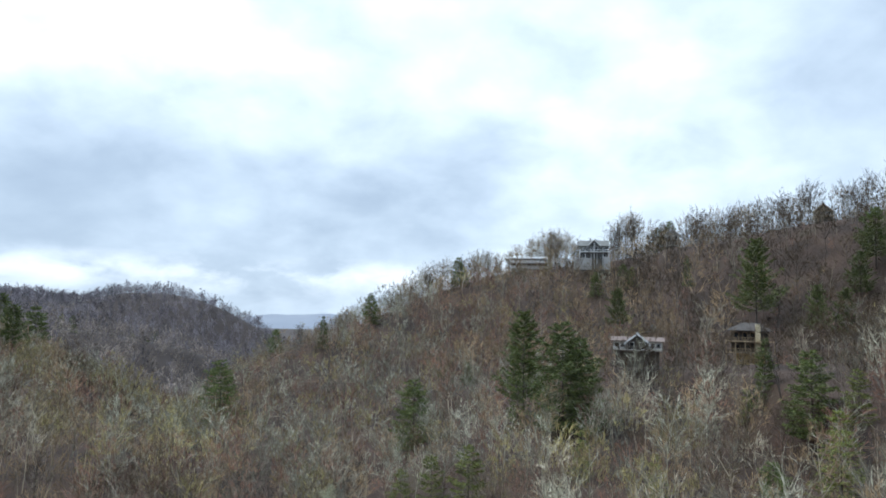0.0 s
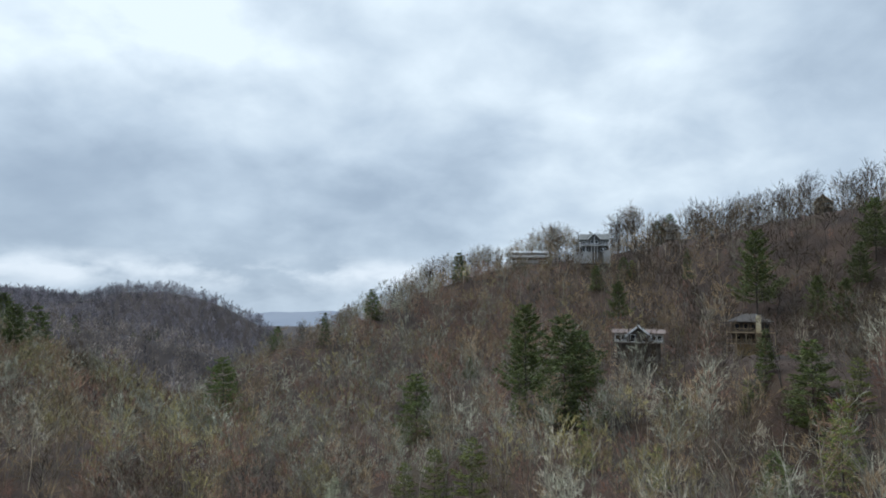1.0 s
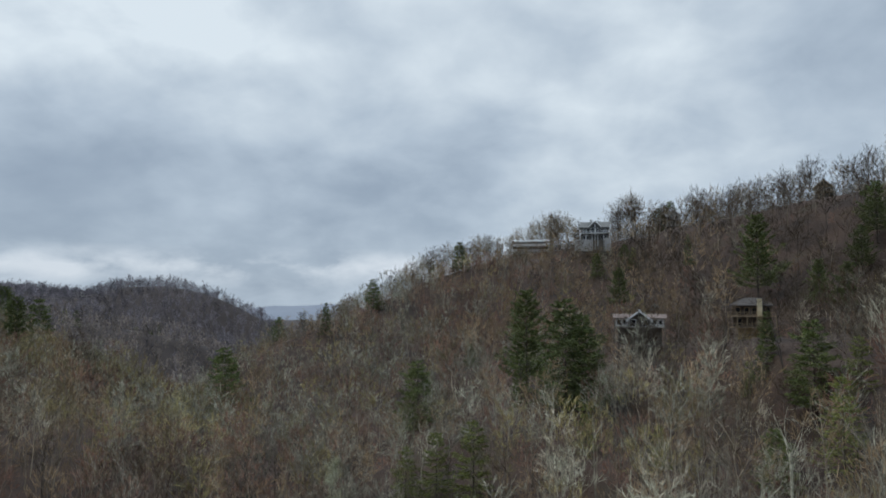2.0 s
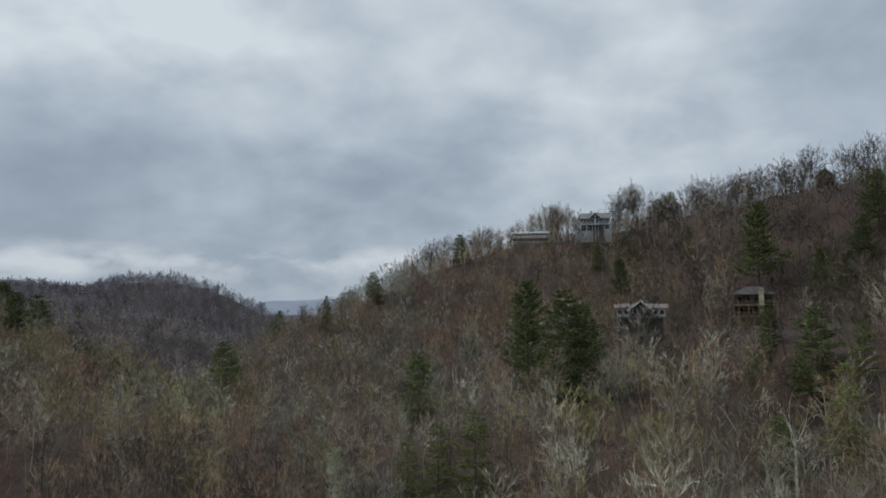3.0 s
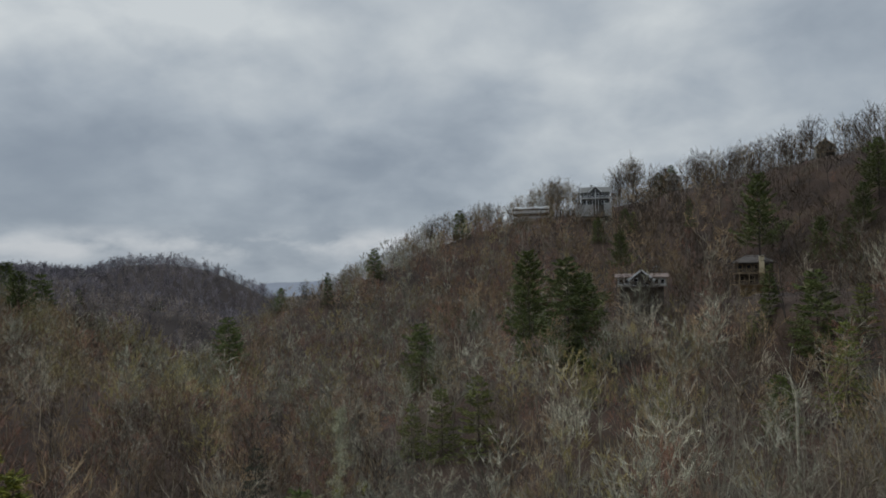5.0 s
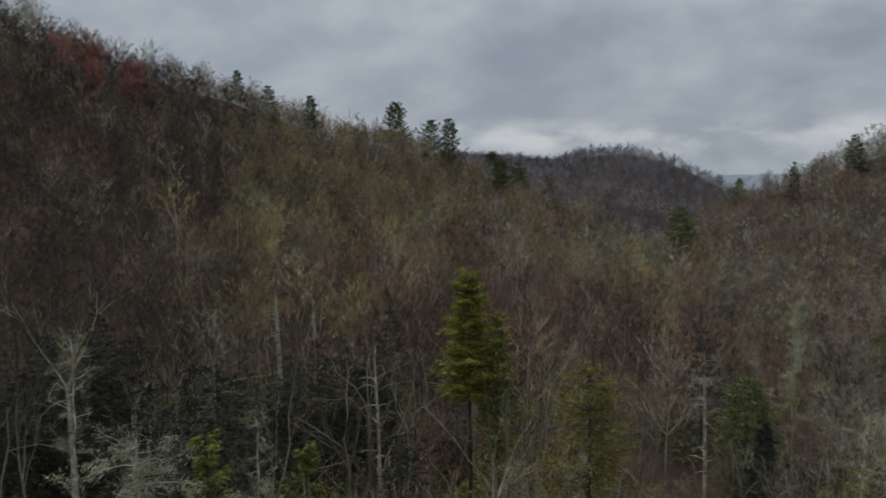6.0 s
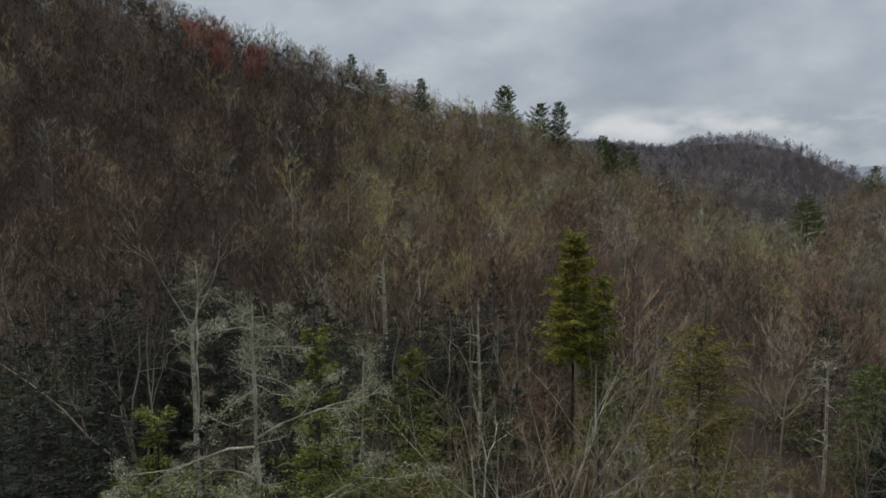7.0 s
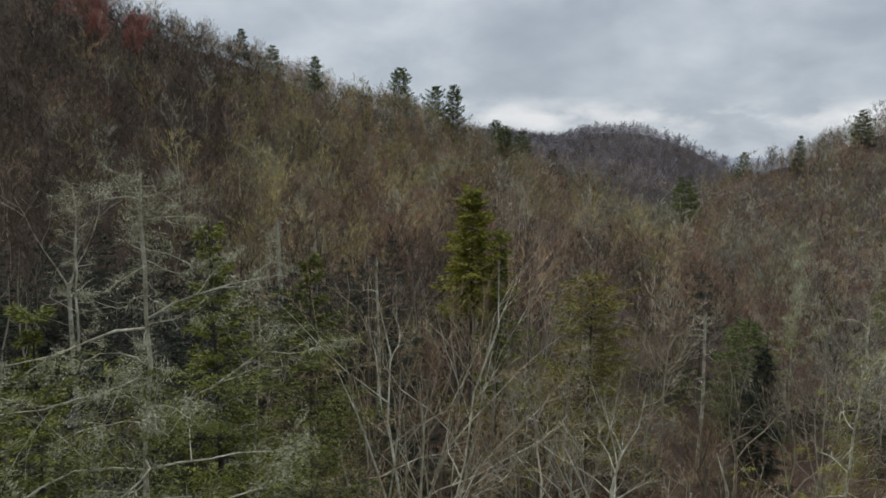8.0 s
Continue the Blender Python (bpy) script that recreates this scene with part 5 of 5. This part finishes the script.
# ---------------------------------------------------------------- the trees close by
def lichen_hemlock(seed, high, reach, dead_top, tufts, leaves, named=(), coarse=1.0, lift=0.0, limbs_per_metre=1.9):
    """A dying hemlock: a bare top hung with lichen, long level limbs, green foliage lower down. named: limbs of known start height,
    turn (degrees from east), length and rise."""
    r = np.random.default_rng(seed)
    wood, twig, beard, green = Buffer(), Buffer(), Buffer(), Buffer()
    s = np.linspace(0, 1, 26)
    mid = np.stack([0.10 * np.sin(s * 9), 0.08 * np.sin(s * 7 + 1), s * high], -1)
    mid[1:, :2] += r.normal(0, 0.03, (25, 2))
    mid[0, 2] = -0.8
    m = int(tufts * 3)
    hug = r.uniform(0.35, 1.0, m) * high
    spin = r.uniform(0, 6.283, m)
    skin = np.stack([np.interp(hug, mid[:, 2], mid[:, 0]), np.interp(hug, mid[:, 2], mid[:, 1]), hug], -1) + 0.07 * np.stack([np.cos(spin), np.sin(spin), 0 * spin], -1)
    slivers(beard, skin, np.stack([np.cos(spin), np.sin(spin), r.normal(0, 0.6, m)], -1), coarse * r.uniform(0.03, 0.10, m), coarse * r.uniform(0.008, 0.016, m), r, 0)
    knob = 1 + 0.16 * np.sin(s * 57 + seed) + 0.1 * np.sin(s * 131)
    tube(wood, mid, 0.105 * (1 - 0.76 * s) * (high / 20) * knob, 8, 0)
    limbs = [(h, turn, long, rise, 1.1, 0.17) for h, turn, long, rise in named]
    count = int((limbs_per_metre if lift < 0.02 else 1.1) * high)
    for n in range(count):
        u = (n + r.uniform(0, 1)) / count
        h = high * (0.22 + 0.78 * u)
        long = reach * (0.16 + 0.95 * (1 - u) ** 0.6) * r.uniform(0.55, 1.1)
        limbs.append((h, math.degrees(n * 2.399) + r.uniform(-25, 25), long, r.uniform(-0.15, 0.22), 0.9, 0.36))
    for n in range(int(2.4 * high)):  # short dead snags along the upper trunk
        limbs.append((high * (1 - 0.5 * r.uniform(0, 1) ** 1.5), r.uniform(0, 360), r.uniform(0.25, 0.9), r.uniform(-0.3, 0.6), 0.9, 0.4))
    for h, turn, long, rise, stout, bend in limbs:
        a = radians(turn)
        base = np.array([np.interp(h, mid[:, 2], mid[:, c]) for c in range(3)])
        tips = []
        grow(wood, twig, r, base, (math.cos(a), math.sin(a), rise), long, stout * (0.007 + 0.0062 * long), 2 if long > 1.6 else 1, 0.006 + lift, bend, 4, 4 if lift < 0.02 else 2, 0.24, 0.009 * coarse, tips)
        line = np.concatenate([p[1:] for p in tips])
        m = int(tufts * long * (2.6 if bend == 0.17 else 1.0 if h > 0.75 * high else 0.6))
        if m:
            # the lichen sits in clumps, thickest towards the ends of the boughs
            away = np.linalg.norm(line - base, axis=1) + 0.1
            clump = line[r.choice(len(line), max(3, m // 30), p=away / away.sum())]
            at = clump[r.integers(0, len(clump), m)] + r.normal(0, 0.065 * coarse, (m, 3)) * np.array([1.2, 1.2, 0.8])
            slivers(beard, at, r.normal(0, 0.8, (m, 3)) + np.array([0, 0, -0.4]), coarse * r.uniform(0.03, 0.12, m), coarse * r.uniform(0.008, 0.016, m), r, 0)
        if h < high * (1 - dead_top):
            m = int(leaves * long * min(1.0, 1.6 * (1 - h / high)))
            spray = line[r.integers(0, len(line), max(4, m // 16))] + r.normal(0, 0.2, (max(4, m // 16), 3)) * np.array([1, 1, 0.5]) - np.array([0, 0, 0.14])
            at = spray[r.integers(0, len(spray), m)] + r.normal(0, 0.09, (m, 3)) * np.array([1, 1, 0.45])
            out = np.array([math.cos(a), math.sin(a), -0.25])
            slivers(green, at, out * 0.8 + r.normal(0, 0.6, (m, 3)) * np.array([1, 1, 0.5]), coarse * r.uniform(0.06, 0.15, m), coarse * r.uniform(0.013, 0.028, m), r, 0)
    return wood, twig, beard, green


def place_lichen_hemlock(x, y, top, label, seed, reach, dead_top, tufts, leaves, needle, named=(), coarse=1.0, lift=0.0, beard_mat=None):
    g = height_at(x, y)
    wood, twig, beard, green = lichen_hemlock(seed, top - g, reach, dead_top, tufts, leaves, named, coarse, lift)
    pieces = [("trunk", wood, LICHEN_BARK, "lichen-crusted pale trunk and limbs"), ("twig_spray", twig, TWIG_OLIVE if beard_mat else TWIG_PALE, ""), ("lichen", beard, beard_mat or LICHEN, "grey-green beard lichen")]
    if green.verts:
        pieces.append(("foliage", green, needle, ""))
    thing_of("hemlock_tree", pieces, label, "tree").matrix_basis = Matrix.Translation((x, y, g))


G = height_at(-11.1, 6.4)
GREAT_BOUGHS = [  # height above the ground, turn, length, rise
    (29.45 - G, 236, 1.0, 0.08), (29.1 - G, 48, 1.1, 0.38), (28.6 - G, 60, 1.0, 0.0), (28.3 - G, 225, 0.9, -0.3), (27.35 - G, 48, 2.6, 0.40), (27.2 - G, 232, 2.7, 0.12),
    (25.45 - G, 44, 3.4, 0.42), (26.2 - G, 226, 2.8, -0.12), (24.6 - G, 70, 2.7, 0.1), (24.6 - G, 215, 3.2, 0.0), (26.3 - G, 270, 1.9, 0.1), (23.8 - G, 262, 3.0, 0.1),
    (25.9 - G, 330, 2.1, 0.05), (24.8 - G, 348, 2.7, 0.05), (23.5 - G, 20, 3.2, 0.05), (23.0 - G, 295, 2.8, 0.0),
]
place_lichen_hemlock(-11.1, 6.4, 29.9, "dying hemlock hung with grey lichen, green lower boughs", 5, 3.0, 0.16, 170, 820, NEEDLE_MIX, GREAT_BOUGHS)
place_lichen_hemlock(-23.8, 11.5, 28.9, "half-dead lichened hemlock beside the larger one", 8, 2.0, 0.45, 90, 160, NEEDLE_MIX, beard_mat=TWIG_PALE)
place_lichen_hemlock(-20.5, 16.5, 25.5, "lichened hemlock with thin green boughs", 9, 2.4, 0.3, 80, 420, NEEDLE_MIX, beard_mat=TWIG_PALE)
place_lichen_hemlock(-11.2, 73.5, 21.8, "bright lichen-covered tree in the valley bottom", 12, 3.6, 0.4, 200, 60, NEEDLE_LIGHT, (), 2.4, 0.05, LICHEN)
place_lichen_hemlock(-2.3, 33.0, 24.3, "wide old tree with yellow-green lichen on its limbs", 14, 5.2, 0.1, 45, 50, NEEDLE_LIGHT, (), 1.6, 0.06, LICHEN_YELLOW)


def forked_tree(x, y, top, fork, seed, spread, stems, label, twig_mat, bark_mat, twigs=10):
    """A bare tree whose trunk forks into several long stems."""
    r = np.random.default_rng(seed)
    g = height_at(x, y)
    high, fork = top - g, fork - g
    wood, fine = Buffer(), Buffer()
    tube(wood, [(0, 0, -0.6), (0.05, 0.02, fork * 0.5), (0, 0, fork)], [0.22, 0.14, 0.12], 8, 0)
    for n in range(stems):
        a = n * 6.283 / stems + r.uniform(-0.4, 0.4)
        lean = spread * r.uniform(0.35, 1.15)
        long = (high - fork) * r.uniform(0.75, 1.0)
        grow(wood, fine, r, (0, 0, fork * r.uniform(0.86, 1.0)), (math.cos(a) * lean, math.sin(a) * lean, 1.0), long, 0.05 * r.uniform(0.7, 1.1), 2, 0.05, 0.16, 4, twigs, 0.45, 0.011)
    for n in range(3):
        a = r.uniform(0, 6.28)
        grow(wood, fine, r, (0, 0, fork * r.uniform(0.7, 1.0)), (math.cos(a), math.sin(a), 0.35), spread * 5.5 * r.uniform(0.7, 1.1), 0.034, 2, 0.05, 0.28, 4, twigs, 0.45, 0.011)
    thing_of("bare_tree", [("trunk", wood, bark_mat, ""), ("crown", fine, twig_mat, "")], label, "tree").matrix_basis = Matrix.Translation((x, y, g))


forked_tree(-8.4, 11.0, 28.6, 20.5, 21, 0.28, 8, "bare tree forking into many pale grey stems with brown twigs", TWIG_BROWN, LICHEN_BARK, 15)
forked_tree(-5.4, 14.0, 27.2, 22.0, 22, 0.55, 4, "bare grey tree with wide forked limbs", TWIG_GREY, LICHEN_BARK, 9)
forked_tree(-4.5, 19.5, 23.0, 16.5, 23, 0.9, 5, "low bare tree with tangled twisting limbs", TWIG_BROWN, LICHEN_BARK, 12)
forked_tree(-42.0, 20.0, 28.8, 22.0, 24, 0.5, 3, "slender pale forked tree on the slope", TWIG_GREY, LICHEN_BARK, 5)
forked_tree(33.0, 68.0, 30.4, 24.0, 25, 0.7, 4, "white-barked dead tree with crooked limbs", TWIG_PALE, LICHEN_BARK, 4)
forked_tree(18.5, 49.7, 27.6, 18.0, 26, 0.4, 6, "tall grey bare tree on the slope", TWIG_GREY, GREY_LICHEN_BARK)
for n, (x, y, top) in enumerate([(26, 54, 24.0), (38, 63, 28.0), (11, 58, 19.0), (5, 64, 17.0), (24, 66, 24.0), (44, 72, 29.5), (14, 44, 19.5), (34, 54, 26.0)]):
    forked_tree(x, y, top, top - 8.5, 80 + n, 0.55, 6, "grey lichened tree with a fan of fine branches", TWIG_GREY, GREY_LICHEN_BARK, 8)
forked_tree(30.0, 60.0, 25.5, 17.0, 27, 0.45, 6, "grey bare tree with upswept crown", TWIG_GREY, GREY_LICHEN_BARK)
forked_tree(-24.5, 20.0, 25.5, 17.5, 28, 0.35, 5, "thin bare tree with fine brown twigs", TWIG_BROWN, BARK)


def dead_pole(x, y, top, thick, seed):
    """A standing dead trunk with a splintered end and a few stubs."""
    r = np.random.default_rng(seed)
    g = height_at(x, y)
    wood = Buffer()
    h = top - g
    s = np.linspace(0, 1, 7)
    tube(wood, np.stack([0.15 * np.sin(s * 4), 0.1 * np.sin(s * 3), np.where(s == 0, -0.6, s * h)], -1), thick * (1 - 0.55 * s), 7, 0)
    end = np.array([0.15 * math.sin(4), 0.1 * math.sin(3), h - 0.1])
    slivers(wood, end + r.normal(0, 0.06, (7, 3)), r.normal(0, 0.12, (7, 3)) + np.array([0, 0, 1.0]), r.uniform(0.4, 1.3, 7), r.uniform(0.08, 0.16, 7), r, 0)
    for n in range(9):
        a, z = r.uniform(0, 6.28), h * r.uniform(0.4, 0.95)
        tube(wood, [(0, 0, z), (0.6 * math.cos(a), 0.6 * math.sin(a), z + 0.1), (1.3 * math.cos(a), 1.3 * math.sin(a), z - 0.1)], [0.04, 0.025, 0.008], 4, 0)
    thing_of("dead_tree", [("trunk", wood, LICHEN_BARK, "")], "grey standing dead trunk with a splintered top", "tree").matrix_basis = Matrix.Translation((x, y, g))


dead_pole(-48.4, 41.6, 22.8, 0.32, 31)
dead_pole(-50.5, 48.0, 23.5, 0.2, 32)
dead_pole(-29.5, 33.5, 22.5, 0.16, 33)
dead_pole(-14.5, 55.0, 17.5, 0.18, 34)


def fine_conifer(x, y, top, seed, mat, label, wide, low, power, dead=0.0, sprays=95, needle=0.32, ragged=0.5):
    """A nearer evergreen with fine foliage; dead: length of a bare leader above it."""
    r = np.random.default_rng(seed)
    g = height_at(x, y)
    high = top - g
    wood, green = conifer(r, high, 34, sprays, low=low, wide=wide, droop=0.2, ragged=ragged, needle=needle, thick=needle * 0.24, power=power)
    if dead:
        tube(wood, [(0, 0, high * 0.97), (0.05, 0.02, high + dead)], [0.05, 0.015], 5, 0)
        for n in range(12):
            a, z = r.uniform(0, 6.28), high + dead * r.uniform(0.1, 0.95)
            slivers(wood, [(0.03, 0.01, z)], [(math.cos(a), math.sin(a), 0.4)], [r.uniform(0.2, 0.6)], [0.03], r, 0)
    thing_of("conifer_tree", [("trunk", wood, BARK_DARK, ""), ("crown", green, mat, "")], label, "tree").matrix_basis = Matrix.Translation((x, y, g))


fine_conifer(-25.5, 38.7, 28.0, 51, NEEDLE_LIGHT, "rounded yellow-green hemlock among bare trees", 0.12, 0.56, 0.45, 0.0, 105, 0.24, 0.65)
fine_conifer(-15.8, 36.5, 23.8, 52, NEEDLE_OLIVE, "fading olive-green hemlock with a dead leader", 0.24, 0.4, 0.42, 1.8, 115, 0.2, 0.65)
fine_conifer(-24.1, 39.9, 25.2, 53, NEEDLE_MIX, "dark green hemlock behind a yellow-green one", 0.14, 0.3, 0.5, 0.0, 60, 0.28, 0.85)
fine_conifer(-9.5, 52.0, 17.0, 54, NEEDLE_SHADED, "dark hemlock with lichened dead top", 0.2, 0.15, 0.6, 1.5)
fine_conifer(-13.4, 10.0, 28.9, 55, NEEDLE_MIX, "green hemlock crowded behind the lichened one", 0.2, 0.2, 0.7, 0.0, 330, 0.10, 0.8)
fine_conifer(-14.6, 6.0, 27.3, 57, NEEDLE_MIX, "green hemlock in the shade behind the lichened one", 0.18, 0.2, 0.7, 0.0, 330, 0.10, 0.8)
fine_conifer(-12.3, 11.6, 28.0, 56, NEEDLE_MIX, "green hemlock beside the lichened one", 0.22, 0.2, 0.7, 0.0, 330, 0.10, 0.8)

# the red-budding maples high on the slope
for n, (x, y, h) in enumerate([(-195, 115, 17), (-191, 123, 16), (-200, 108, 16), (-188, 110, 15), (-203, 117, 17), (-184, 118, 14), (-196, 128, 15)]):
    r = np.random.default_rng(60 + n)
    wood, fine = bare_tree(r, 0.9 * h, 16, 1500, 0.09, sides=4, forks=1, low=0.25, open_out=0.5, twig_long=0.13)
    thing_of("maple_tree", [("trunk", wood, BARK, ""), ("crown", fine, TWIG_SCARLET, "red-budding twigs")], "leafless maple flushed red with buds", "tree", "red maples").matrix_basis = spot(0.985 * x - 0.035 * y, 0.985 * y + 0.035 * x, turn=n)
